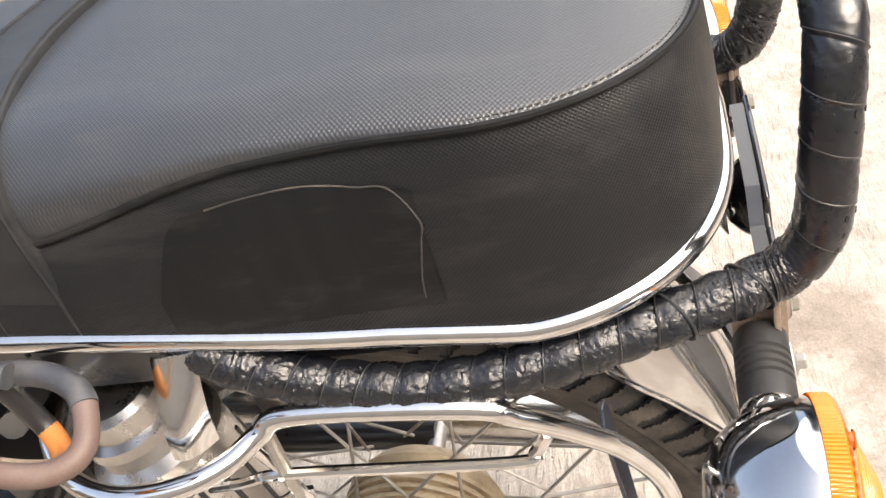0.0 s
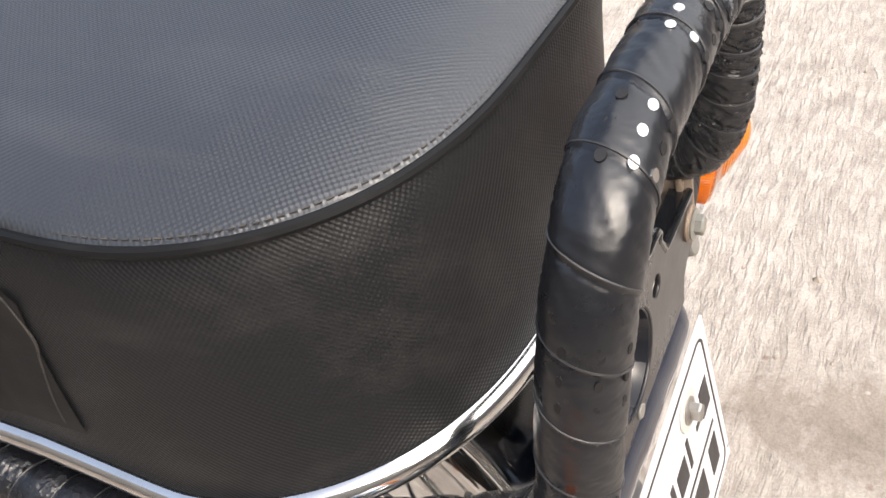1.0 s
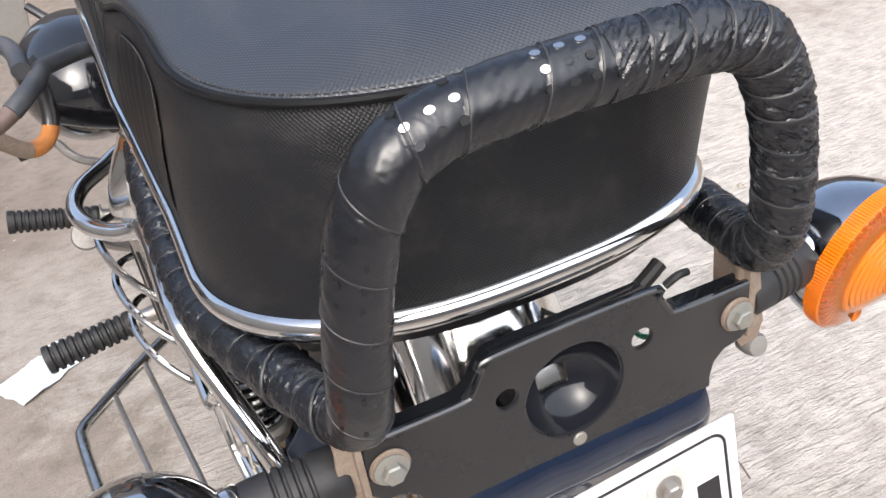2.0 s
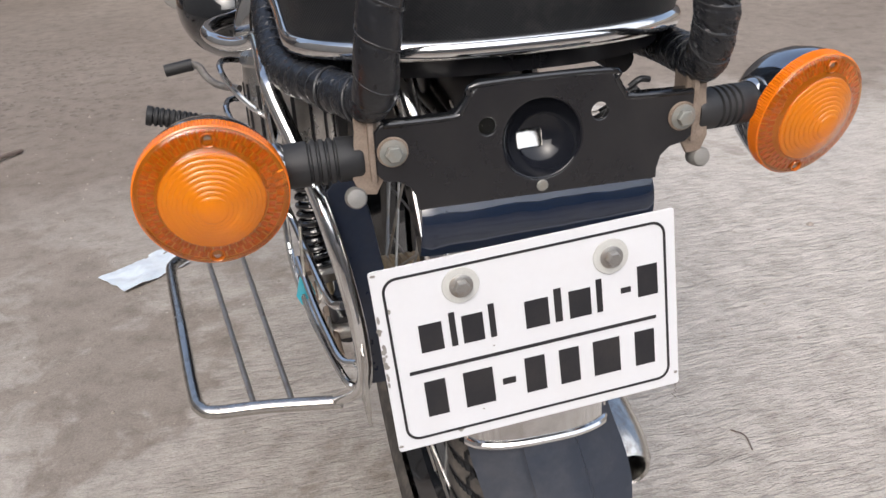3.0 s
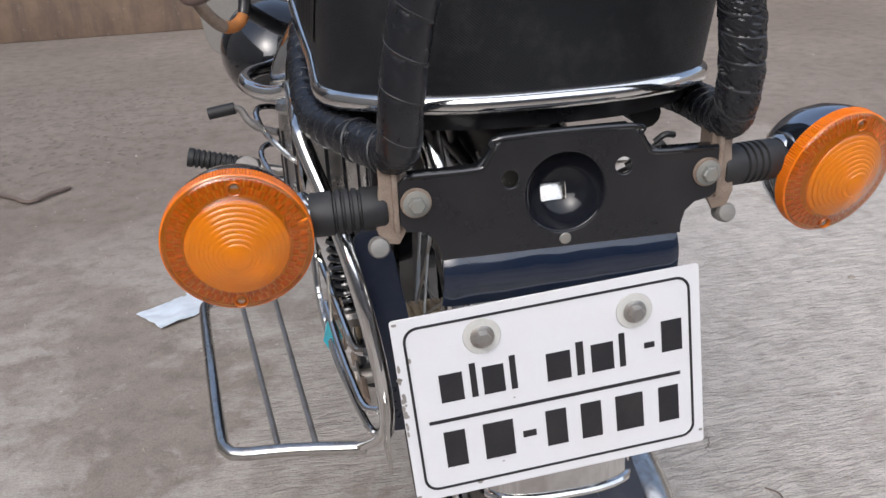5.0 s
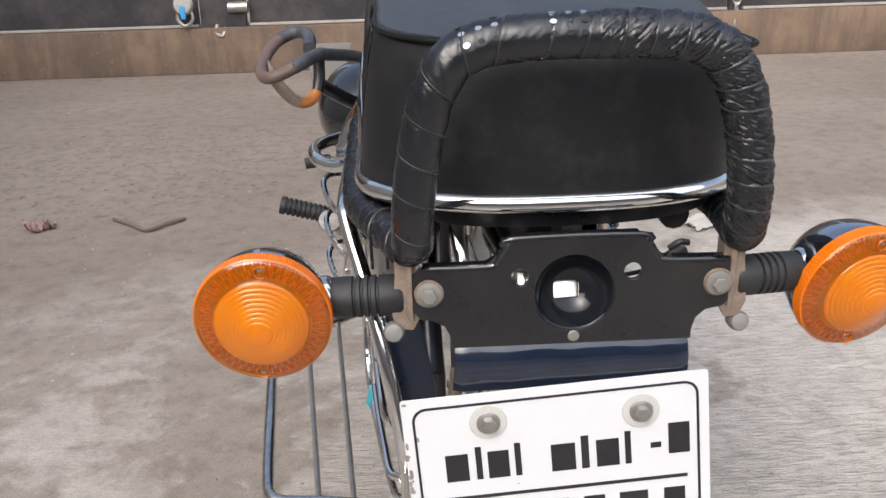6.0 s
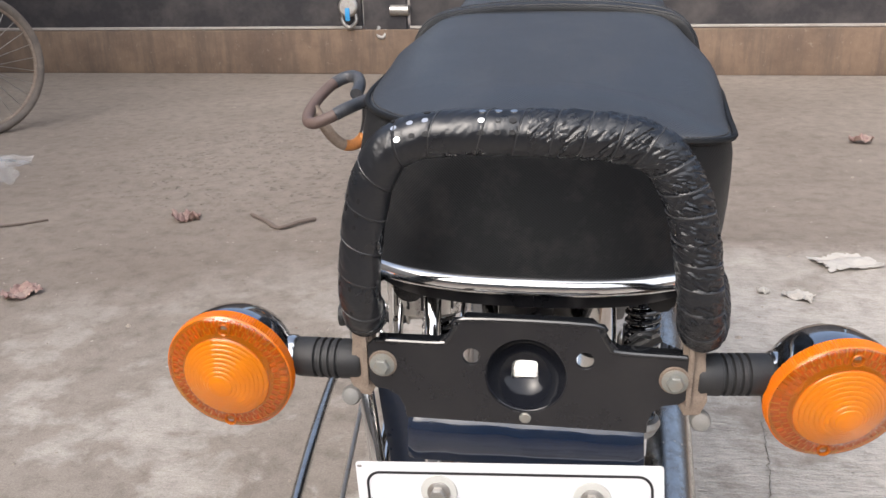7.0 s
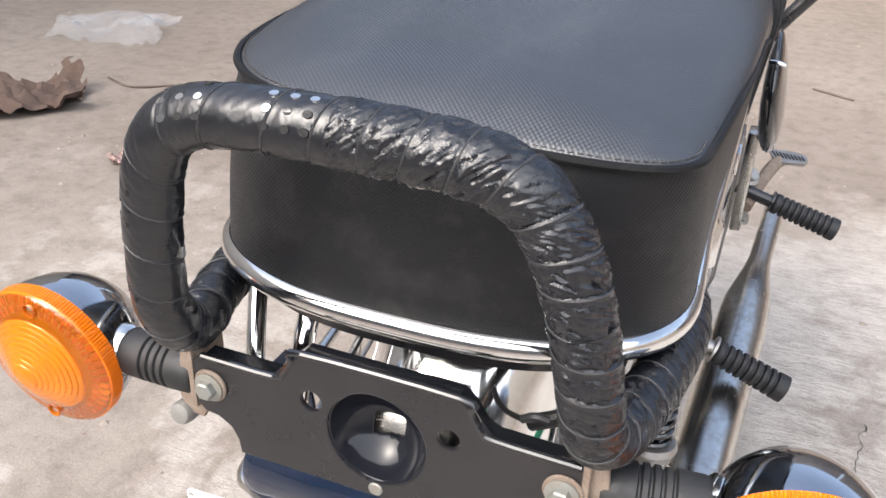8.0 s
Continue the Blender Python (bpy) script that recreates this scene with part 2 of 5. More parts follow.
TAPE_ROUGH = tape("wrinkled_tape", 0.27, 0.25)
TAPE_KNOB = tape("knobbly_tape", 0.27, 0.38)
TAPE_DULL = tape("dull_tape", 0.29, 0.3)
HOLE_SHADED = worn("shaded_tape_hole", (0.006, 0.006, 0.007), 0.6, scale=300, amount=0.0)
# Edge tinted paler than the tape: its glint put into the colour.
TAPE_SEAM = worn("tape_edge", (0.030, 0.031, 0.034), 0.36, scale=200, amount=0.1)
CHROME = worn("chrome", (0.80, 0.80, 0.79), 0.10, 1.0, (0.35, 0.30, 0.24), 0.22, 0.04, 120, 0.0)
BRUSHED = worn("brushed_chrome", (0.60, 0.585, 0.56), 0.30, 1.0, (0.25, 0.20, 0.16), 0.35, 0.08, 90, 0.0001)
CHROME_OLD = worn("pitted_chrome", (0.62, 0.61, 0.58), 0.22, 1.0, (0.22, 0.16, 0.11), 0.55, 0.1, 160, 0.0002)
STEEL = worn("dull_steel", (0.42, 0.41, 0.39), 0.42, 0.9, (0.25, 0.17, 0.11), 0.5, 0.15, 150)
RUST = worn("rusty_steel", (0.215, 0.165, 0.128), 0.75, 0.2, (0.36, 0.30, 0.245), 0.75, 0.45, 130, 0.0008)
RUST_ORANGE = worn("orange_rust", (0.45, 0.17, 0.04), 0.8, 0.0, (0.22, 0.10, 0.05), 0.6, 0.3, 120, 0.0006)
GREY_TAPE = worn("grey_tape", (0.040, 0.044, 0.052), 0.45, 0.0, (0.2, 0.18, 0.17), 0.3, 0.2, 120)
BROWN_TAPE = worn("brown_tape", (0.105, 0.070, 0.060), 0.6, 0.0, (0.2, 0.16, 0.14), 0.3, 0.2, 120)
BLACK_PAINT = worn("black_paint", (0.011, 0.011, 0.013), 0.30, 0.0, (0.09, 0.08, 0.07), 0.10, 0.2, 40, 0.00008, 0.25)
BLACK_GLOSS = worn("glossy_black_paint", (0.008, 0.009, 0.011), 0.10, 0.0, (0.06, 0.06, 0.06), 0.08, 0.1, 50, 0.0, 0.8)
BLACK_ENAMEL = worn("black_enamel", (0.010, 0.011, 0.015), 0.07, 0.0, (0.05, 0.05, 0.05), 0.05, 0.1, 50, 0.0, 0.15)
BLACK_ENAMEL.node_tree.nodes["Principled BSDF"].inputs["Specular IOR Level"].default_value = 0.3
NAVY = worn("navy_paint", (0.006, 0.012, 0.028), 0.10, 0.0, (0.10, 0.10, 0.11), 0.12, 0.2, 40, 0.0, 0.6)
NAVY_SATIN = worn("satin_navy_paint", (0.016, 0.026, 0.052), 0.32, 0.0, (0.10, 0.09, 0.085), 0.25, 0.2, 40, 0.0, 0.2)
FLAP = worn("dusty_navy_plastic", (0.027, 0.033, 0.047), 0.40, 0.0, (0.14, 0.135, 0.135), 0.45, 0.2, 28)
RUBBER = worn("rubber", (0.0135, 0.014, 0.0155), 0.58, 0.0, (0.12, 0.11, 0.10), 0.14, 0.2, 60, 0.0004)
TYRE = worn("dusty_tyre", (0.048, 0.043, 0.039), 0.78, 0.0, (0.19, 0.165, 0.14), 0.6, 0.3, 90, 0.0008)
ZINC = worn("dull_zinc", (0.27, 0.275, 0.255), 0.5, 0.5, (0.30, 0.22, 0.16), 0.5, 0.15, 200)
NUT = worn("dull_nut", (0.20, 0.195, 0.185), 0.55, 0.2, (0.28, 0.24, 0.20), 0.4, 0.15, 160)
HUB = worn("oxidised_hub", (0.46, 0.38, 0.27), 0.5, 0.6, (0.20, 0.14, 0.09), 0.6, 0.2, 120, 0.0004)
ENGINE = worn("dirty_alloy", (0.22, 0.21, 0.20), 0.6, 0.6, (0.10, 0.085, 0.07), 0.7, 0.3, 60, 0.001)
PLATE_WHITE = worn("white_plate_paint", (0.63, 0.635, 0.655), 0.35, 0.0, (0.55, 0.50, 0.44), 0.14, 0.02, 40, 0.0)
PLATE_BLACK = worn("black_plate_paint", (0.015, 0.015, 0.018), 0.4, scale=80, amount=0.05)
NYLON = worn("nylon_washer", (0.50, 0.50, 0.475), 0.4, 0.0, (0.38, 0.36, 0.33), 0.3, 0.05, 80)
CHROME_DARK = worn("smoked_chrome", (0.50, 0.515, 0.54), 0.09, 1.0, (0.25, 0.23, 0.21), 0.15, 0.05, 90, 0.0)
REFLECTOR = worn("pale_reflector", (0.50, 0.46, 0.40), 0.35, 0.4, (0.5, 0.4, 0.3), 0.2, 0.05, 90, 0.0)
AMBER_FACE = amber("clear_amber", (0.98, 0.25, 0.003), (1.0, 0.30, 0.004), 0.80)
AMBER = amber("amber_lens", (0.98, 0.255, 0.002), (1.0, 0.32, 0.004), 0.5)
AMBER_RIM = amber("amber_rim", (0.92, 0.195, 0.0015), (0.98, 0.255, 0.003), 0.3)
AMBER_DEEP = amber("deep_amber", (0.36, 0.07, 0.002), (0.75, 0.20, 0.005), 0.3)
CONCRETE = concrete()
PLASTER = plaster()
UNSEEN_WALL = worn("pale_unseen_wall", (0.40, 0.37, 0.33), 0.9, 0.0, (0.30, 0.26, 0.22), 0.5, 0.1, 6, 0.002)
GATE = worn("dark_gate_steel", (0.036, 0.034, 0.038), 0.6, 0.1, (0.17, 0.15, 0.14), 0.5, 0.25, 7, 0.0006)
GATE_RAIL = worn("pale_steel_edge", (0.40, 0.37, 0.34), 0.6, 0.2, (0.22, 0.18, 0.15), 0.5, 0.2, 20)
PAPER = worn("dirty_paper", (0.42, 0.395, 0.36), 0.8, 0.0, (0.40, 0.34, 0.28), 0.4, 0.05, 40)
DUSTY_TYRE = worn("dust_caked_tyre", (0.13, 0.11, 0.095), 0.9, 0.0, (0.24, 0.20, 0.165), 0.7, 0.3, 40, 0.0008)
PAPER_RED = worn("red_wrapper", (0.24, 0.15, 0.13), 0.6, 0.0, (0.45, 0.40, 0.34), 0.6, 0.3, 60)
PAPER_BLUE = worn("pale_blue_wrapper", (0.62, 0.68, 0.74), 0.45, 0.0, (0.45, 0.44, 0.40), 0.3, 0.05, 40)
TWIG = worn("dry_twig", (0.13, 0.10, 0.085), 0.9, scale=150)
STONE = worn("grit", (0.30, 0.26, 0.22), 0.95, scale=80, grain=0.4)
GREY_PLASTIC = worn("grey_plastic", (0.17, 0.16, 0.145), 0.5, 0.0, (0.22, 0.19, 0.16), 0.4, 0.15, 30)
CHIP = worn("paint_chip", (0.24, 0.225, 0.21), 0.7, scale=120, grain=0.4)
DARK_DIRT = worn("crack_dirt", (0.17, 0.145, 0.12), 0.95, scale=90)
CLOTH = worn("brown_rag", (0.085, 0.055, 0.042), 0.95, scale=60, grain=0.4)
BLUE_TAG = worn("turquoise_tag", (0.03, 0.33, 0.42), 0.4, scale=90)
GREEN_WIRE = worn("green_wire", (0.02, 0.26, 0.16), 0.45, scale=90)
BLUE_PLASTIC = worn("blue_lock_cover", (0.05, 0.30, 0.62), 0.4, scale=60)
BAG, _, b_bag, _, _ = shader("clear_plastic")
b_bag.inputs["Base Color"].default_value = (0.62, 0.63, 0.64, 1)
b_bag.inputs["Roughness"].default_value = 0.16
b_bag.inputs["Alpha"].default_value = 0.10


# ---- building helpers ----
def link_mesh(name, bm, material, smooth=True):
    if isinstance(bm, bmesh.types.BMesh):
        me = bpy.data.meshes.new(name)
        bm.normal_update()
        bm.to_mesh(me)
        bm.free()
    else:
        me = bm
    me.materials.append(material)
    if smooth:
        me.polygons.foreach_set("use_smooth", [True] * len(me.polygons))
        me.set_sharp_from_angle(angle=radians(33))
    return new(name, me)


def part(name, bm, material, parent, label="", smooth=True):
    ob = link_mesh(name, bm, material, smooth)
    ob.parent = parent
    if parent.type == "EMPTY":
        ob.matrix_parent_inverse = Matrix.Translation(-parent.location)
    return tagged(ob, label)


def thing(name, bm, material, label, category, group="", kind="", smooth=True):
    return tagged(link_mesh(name, bm, material, smooth), label, category, group, kind)


def holder(name, at, label, category, group="", kind=""):
    ob = new(name)
    ob.location = at
    ob.empty_display_size = 0.05
    return tagged(ob, label, category, group, kind)


def smooth_path(pts, per=8, closed=False):
    """Catmull-Rom points through pts."""
    P = [Vector(p) for p in pts]
    n = len(P)
    out = []
    for i in range(n if closed else n - 1):
        a = P[(i - 1) % n] if closed or i > 0 else P[0] * 2 - P[1]
        b, c = P[i], P[(i + 1) % n]
        d = P[(i + 2) % n] if closed or i + 2 < n else P[-1] * 2 - P[-2]
        for k in range(per):
            u = k / per
            out.append(0.5 * (2 * b + (c - a) * u + (2 * a - 5 * b + 4 * c - d) * u * u + (3 * b - a - 3 * c + d) * u ** 3))
    if not closed:
        out.append(P[-1])
    return out


def frames_along(P, closed=False):
    T = []
    n = len(P)
    for i in range(n):
        a = P[i - 1] if (i or closed) else P[0]
        b = P[(i + 1) % n] if (closed or i < n - 1) else P[-1]
        T.append((b - a).normalized())
    u = Vector((0, 0, 1)) if abs(T[0].z) < 0.9 else Vector((1, 0, 0))
    u = (u - T[0] * u.dot(T[0])).normalized()
    F = []
    for t in T:
        u = (u - t * u.dot(t)).normalized()
        F.append((t, u, t.cross(u)))
    return F


def sweep(P, radius, segs=12, closed=False, caps=True):
    """A tube along P; radius is a number or radius(distance, angle)."""
    bm = bmesh.new()
    F = frames_along(P, closed)
    rings, s = [], 0.0
    for i, p in enumerate(P):
        if i:
            s += (p - P[i - 1]).length
        ring = []
        for k in range(segs):
            a = 2 * math.pi * k / segs
            r = radius(s, a) if callable(radius) else radius
            ring.append(bm.verts.new(p + (F[i][1] * math.cos(a) + F[i][2] * math.sin(a)) * r))
        rings.append(ring)
    n = len(rings)
    for i in range(n if closed else n - 1):
        A, B = rings[i], rings[(i + 1) % n]
        for k in range(segs):
            j = (k + 1) % segs
            bm.faces.new((A[k], A[j], B[j], B[k]))
    if caps and not closed:
        bm.faces.new(list(reversed(rings[0])))
        bm.faces.new(rings[-1])
    bmesh.ops.recalc_face_normals(bm, faces=bm.faces)
    return bm


def rod(pts, r, segs=12, per=6, closed=False):
    return sweep(smooth_path(pts, per, closed) if per > 1 else [Vector(p) for p in pts], r, segs, closed)


def lathe(profile, m, segs=40, bm=None):
    """Turns (radius, height) about the local z axis, placed by m."""
    bm = bm or bmesh.new()
    rings = []
    for r, h in profile:
        if r < 1e-6:
            rings.append([bm.verts.new(m @ Vector((0, 0, h)))])
        else:
            rings.append([bm.verts.new(m @ Vector((r * math.cos(2 * math.pi * k / segs), r * math.sin(2 * math.pi * k / segs), h))) for k in range(segs)])
    for A, B in zip(rings, rings[1:]):
        for k in range(segs):
            j = (k + 1) % segs
            if len(A) == 1 and len(B) == 1:
                continue
            if len(A) == 1:
                bm.faces.new((A[0], B[j], B[k]))
            elif len(B) == 1:
                bm.faces.new((A[k], A[j], B[0]))
            else:
                bm.faces.new((A[k], A[j], B[j], B[k]))
    bmesh.ops.recalc_face_normals(bm, faces=bm.faces)
    return bm


def axis(origin, direction):
    """A pose whose z axis points along direction."""
    return Matrix.Translation(origin) @ Vector(direction).to_track_quat("Z", "Y").to_matrix().to_4x4()


def slab(x0, x1, y0, y1, z0, z1, bevel=0.0):
    bm = bmesh.new()
    bmesh.ops.create_cube(bm, size=1)
    bmesh.ops.transform(bm, matrix=Matrix.LocRotScale(((x0 + x1) / 2, (y0 + y1) / 2, (z0 + z1) / 2), None, (x1 - x0, y1 - y0, z1 - z0)), verts=bm.verts)
    if bevel:
        bmesh.ops.bevel(bm, geom=bm.edges, offset=bevel, segments=2, affect="EDGES", profile=0.6)
    return bm


def cut_sheet(loops, thick, m, bevel=0.0006):
    """A flat sheet with the first loop as its outline and the others as holes, in local x, y; extruded about z = 0; placed by m."""
    cu = bpy.data.curves.new("sheet", "CURVE")
    cu.dimensions, cu.fill_mode, cu.extrude, cu.bevel_depth, cu.bevel_resolution = "2D", "BOTH", thick / 2 - bevel, bevel, 1
    for loop in loops:
        s = cu.splines.new("POLY")
        s.points.add(len(loop) - 1)
        s.use_cyclic_u = True
        for p, q in zip(s.points, loop):
            p.co = (q[0], q[1], 0, 1)
    ob = bpy.data.objects.new("sheet", cu)
    scene.collection.objects.link(ob)
    deps = bpy.context.evaluated_depsgraph_get()
    me = bpy.data.meshes.new_from_object(ob.evaluated_get(deps))
    bpy.data.objects.remove(ob)
    bpy.data.curves.remove(cu)
    me.transform(m)
    me.materials.clear()
    return me


def circle(cx, cy, r, n=32):
    return [(cx + r * math.cos(2 * math.pi * k / n), cy + r * math.sin(2 * math.pi * k / n)) for k in range(n)]


def rounded(w, h, r, n=6):
    out = []
    for cx, cy, a0 in ((w / 2 - r, h / 2 - r, 0), (-w / 2 + r, h / 2 - r, 90), (-w / 2 + r, -h / 2 + r, 180), (w / 2 - r, -h / 2 + r, 270)):
        for k in range(n + 1):
            a = radians(a0 + 90 * k / n)
            out.append((cx + r * math.cos(a), cy + r * math.sin(a)))
    return out


def hex_bolt(r, h, m):
    """A hexagon head with a flange and a slightly domed top."""
    bm = bmesh.new()
    lathe([(0, 0), (r * 1.45, 0), (r * 1.5, h * 0.18), (r * 1.1, h * 0.3), (0, h * 0.3)], m, 24, bm)
    lathe([(r, h * 0.3), (r, h * 0.86), (r * 0.85, h), (0, h)], m, 6, bm)
    return bm


# ---- ground and gate ----
bm = bmesh.new()
bmesh.ops.create_grid(bm, x_segments=2, y_segments=2, size=60)
bmesh.ops.solidify(bm, geom=bm.faces, thickness=0.12)
for v in bm.verts:
    v.co.z = 0.0 if v.co.z > -0.06 and v.co.z < 0.06 else -0.12
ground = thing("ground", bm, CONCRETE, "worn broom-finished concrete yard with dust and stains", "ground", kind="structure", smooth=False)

plinth = thing("wall_plinth", slab(-9, 9, 5.0, 5.3, 0, 0.282, 0.01), PLASTER, "stained brown plaster plinth under the steel gate", "wall", kind="structure")
for k, (a, b) in enumerate(((-9.0, -4.7), (-4.68, -1.42), (-1.10, 1.92), (2.02, 9.0))):
    leaf = thing("gate", slab(a, b, 5.06, 5.10, 0.30, 2.5, 0.004), GATE, "dark weathered sheet-steel gate leaf above the plinth", "gate", "steel gate leaves", "structure")
    part("bottom_rail", slab(a, b, 5.035, 5.061, 0.286, 0.301, 0.003), GATE_RAIL, leaf, "pale worn steel bottom edge")
    part("middle_rail", slab(a + 0.02, b - 0.02, 5.045, 5.061, 1.2, 1.26, 0.004), GATE, leaf)
latch = thing("gate_latch", slab(-1.40, -1.12, 5.03, 5.09, 0.262, 0.9, 0.006), GATE, "dark steel latch plate joining two gate leaves", "latch")
for z in (0.40, 0.62):
    part("bolt_sleeve", rod([(-1.22, 5.028, z), (-1.10, 5.028, z)], 0.035, 16, 1), STEEL, latch)
part("hinge_loop", rod([(-1.30, 5.03, 0.30), (-1.31, 5.01, 0.25), (-1.27, 5.0, 0.235), (-1.25, 5.02, 0.28)], 0.012, 8), STEEL, latch)
padlock = thing("padlock", lathe([(0, 0), (0.055, 0), (0.062, 0.008), (0.062, 0.035), (0.05, 0.045), (0, 0.046)], axis((-1.485, 5.0, 0.425), (0, -1, 0.1)), 32), STEEL, "round grey steel padlock hanging on the gate", "padlock")
part("shackle", rod([(-1.52, 5.0, 0.40), (-1.53, 4.99, 0.34), (-1.485, 4.98, 0.30), (-1.44, 4.99, 0.34), (-1.45, 5.0, 0.40)], 0.012, 8), STEEL, padlock)
part("keyhole_cover", slab(-1.50, -1.47, 4.945, 4.956, 0.345, 0.425, 0.004), BLUE_PLASTIC, padlock, "bright blue keyhole cover")
hinge = part("hinge_plate", slab(1.93, 2.01, 5.03, 5.09, 0.24, 0.7, 0.006), GATE, leaf, "dark steel hinge plate")
for k in range(5):
    part("chain_link", rod([(1.97 + 0.022 * math.cos(a) * (1 if k % 2 else 0.4), 5.015 + 0.012 * math.cos(a) * (0 if k % 2 else 1), 0.40 - 0.05 * k + 0.034 * math.sin(a)) for a in [i * math.pi / 4 for i in range(8)]], 0.008, 8, 3, True), STEEL, hinge)


# Walls out of view, added to block sky light and tone the reflections.
for name, x0, x1, y0, y1, high in (("unseen_wall_west", -4.7, -4.4, -5.3, 5.0, 4.0), ("unseen_wall_east", 7.0, 7.3, -5.3, 5.0, 2.3), ("unseen_wall_south", -4.4, 7.0, -5.3, -5.0, 2.3)):
    thing(name, slab(x0, x1, y0, y1, 0, high, 0.02), UNSEEN_WALL, "plain pale wall out of view, added to shape the light", "wall", kind="structure")


# ---- motorcycle ----
bike = holder("motorcycle", (0, 0.36, 0), "black motorcycle with a vinyl seat and amber indicators, on concrete", "motorcycle")
WX, WY, WZ = -0.018, 0.321, 0.311


def seat_outline(hw, cx, y0, left, right, front, widen, n=190):
    """The seat's rim from its front left corner round the back to the front right corner; a superellipse behind, with a depth and two powers for each side."""
    P = [(cx - hw[0], front)]
    for k in range(161):
        u = math.sin(math.pi * (k / 160 - 0.5))
        depth, p, q = left if u < 0 else right
        P.append((cx + hw[0 if u < 0 else 1] * u, y0 + depth * (1 - max(0.0, 1 - abs(u) ** p) ** (1 / q))))
    P.append((cx + hw[1], front))
    d = np.concatenate([[0], np.cumsum([math.dist(a, b) for a, b in zip(P, P[1:])])])
    t = np.concatenate([np.linspace(0, d[1], 36)[:-1], np.linspace(d[1], d[-2], n - 70), np.linspace(d[-2], d[-1], 36)[1:]])
    xs, ys = np.interp(t, d, [a[0] for a in P]), np.interp(t, d, [a[1] for a in P])
    grow = np.where(xs < cx, -widen[0] * np.clip((ys - 0.20) / 0.16, 0, 1), widen[1] * np.clip((ys - 0.07) / 0.12, 0, 1))
    return np.stack([xs + grow, ys], 1), t


def soft(v, a, b):
    u = min(1.0, max(0.0, (v - a) / (b - a)))
    return u * u * (3 - 2 * u)


RIM, RIM_S = seat_outline((0.1383, 0.1383), -0.0038, 0.0262, (0.120, 2.65, 2.25), (0.105, 2.80, 2.45), 0.80, (0.0075, -0.007))
SEAM, SEAM_S = seat_outline((0.1278, 0.1272), 0.0022, 0.0300, (0.125, 2.9, 2.4), (0.048, 4.2, 3.2), 0.80, (0.0110, 0.0075))


def seam_z(x, y):
    return 0.7775 - 0.045 * x + 0.004 * soft(y, 0.10, 0.20) - 0.022 * soft(y, 0.24, 0.39)


def rim_z(y):
    return 0.677 - 0.006 * soft(y, 0.03, 0.13) + 0.105 * min(max(y - 0.13, 0.0), 0.40) + 0.009 * soft(y, 0.22, 0.40)


def top_z(y):
    return 0.797 + 0.020 * soft(y, 0.04, 0.42) + 0.03 * soft(y, 0.55, 0.8)


def seat_wall(i, f):
    """A point of the seat's side, at rim step i and share f of the height from the rim to the seam."""
    x = RIM[i, 0] * (1 - f) + SEAM[i, 0] * f
    y = RIM[i, 1] * (1 - f) + SEAM[i, 1] * f
    z = rim_z(RIM[i, 1]) * (1 - f) + seam_z(*SEAM[i]) * f
    j0, j1 = max(0, i - 1), min(len(RIM) - 1, i + 1)
    t = Vector((RIM[j1, 0] - RIM[j0, 0], RIM[j1, 1] - RIM[j0, 1], 0)).normalized()
    out = Vector((t.y, -t.x, 0))
    swell = 0.0028 * max(0.0, math.sin(math.pi * min(1, f * 1.02))) ** 0.8 - 0.003 * soft(f, 0.9, 1.0)
    return Vector((x, y, z)) + out * swell, out


def grid_mesh(name, rows, uvs):
    me = bpy.data.meshes.new(name)
    h, w = len(rows), len(rows[0])
    faces = [(i * w + j, i * w + j + 1, (i + 1) * w + j + 1, (i + 1) * w + j) for i in range(h - 1) for j in range(w - 1)]
    me.from_pydata([tuple(p) for r in rows for p in r], [], faces)
    layer = me.uv_layers.new(name="UVMap")
    flat = [q for r in uvs for q in r]
    for loop in me.loops:
        layer.data[loop.index].uv = flat[loop.vertex_index]
    me.update()
    return me


N = len(RIM)
rows = [[seat_wall(i, f)[0] for i in range(N)] for f in np.linspace(0, 1, 16)]
uvs = [[(RIM_S[i], f * 0.12) for i in range(N)] for f in np.linspace(0, 1, 16)]
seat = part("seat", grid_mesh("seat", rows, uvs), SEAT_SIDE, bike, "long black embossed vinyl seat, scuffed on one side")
rows, uvs = [], []
for t in np.linspace(0, 1, 34) ** 1.7:
    row, uv = [], []
    for i in range(N):
        x, y = SEAM[i]
        z0 = seam_z(x, y)
        cy = min(max(y, 0.10), 0.79)
        px, py = x * (1 - t), y + (cy - y) * t
        px += math.copysign(0.005, x) * soft(y, 0.09, 0.25) * (t / 0.05) * math.exp(1 - t / 0.05)
        rise = 1 - (1 - t) ** (2.4 + 7.5 * soft(y, 0.07, 0.25))
        pz = z0 + 0.0015 * soft(t, 0, 0.05) + (top_z(py) - z0) * rise
        row.append((px, py, pz))
        uv.append((px, py))
    rows.append(row)
    uvs.append(uv)
part("seat_top", grid_mesh("seat_top", rows, uvs), SEAT_TOP_SHEEN, seat, "dimpled black vinyl seat top")
edge = [Vector((*SEAM[i], seam_z(*SEAM[i]) + 0.0006)) + seat_wall(i, 1.0)[1] * 0.0006 for i in range(N) if SEAM[i, 1] < 0.40]
part("piping", sweep(edge, 0.0021, 8), SEAT_SMOOTH, seat, "black piping along the seat seam")
bm = bmesh.new()
dense = smooth_path([tuple(p) for p in edge], 4)
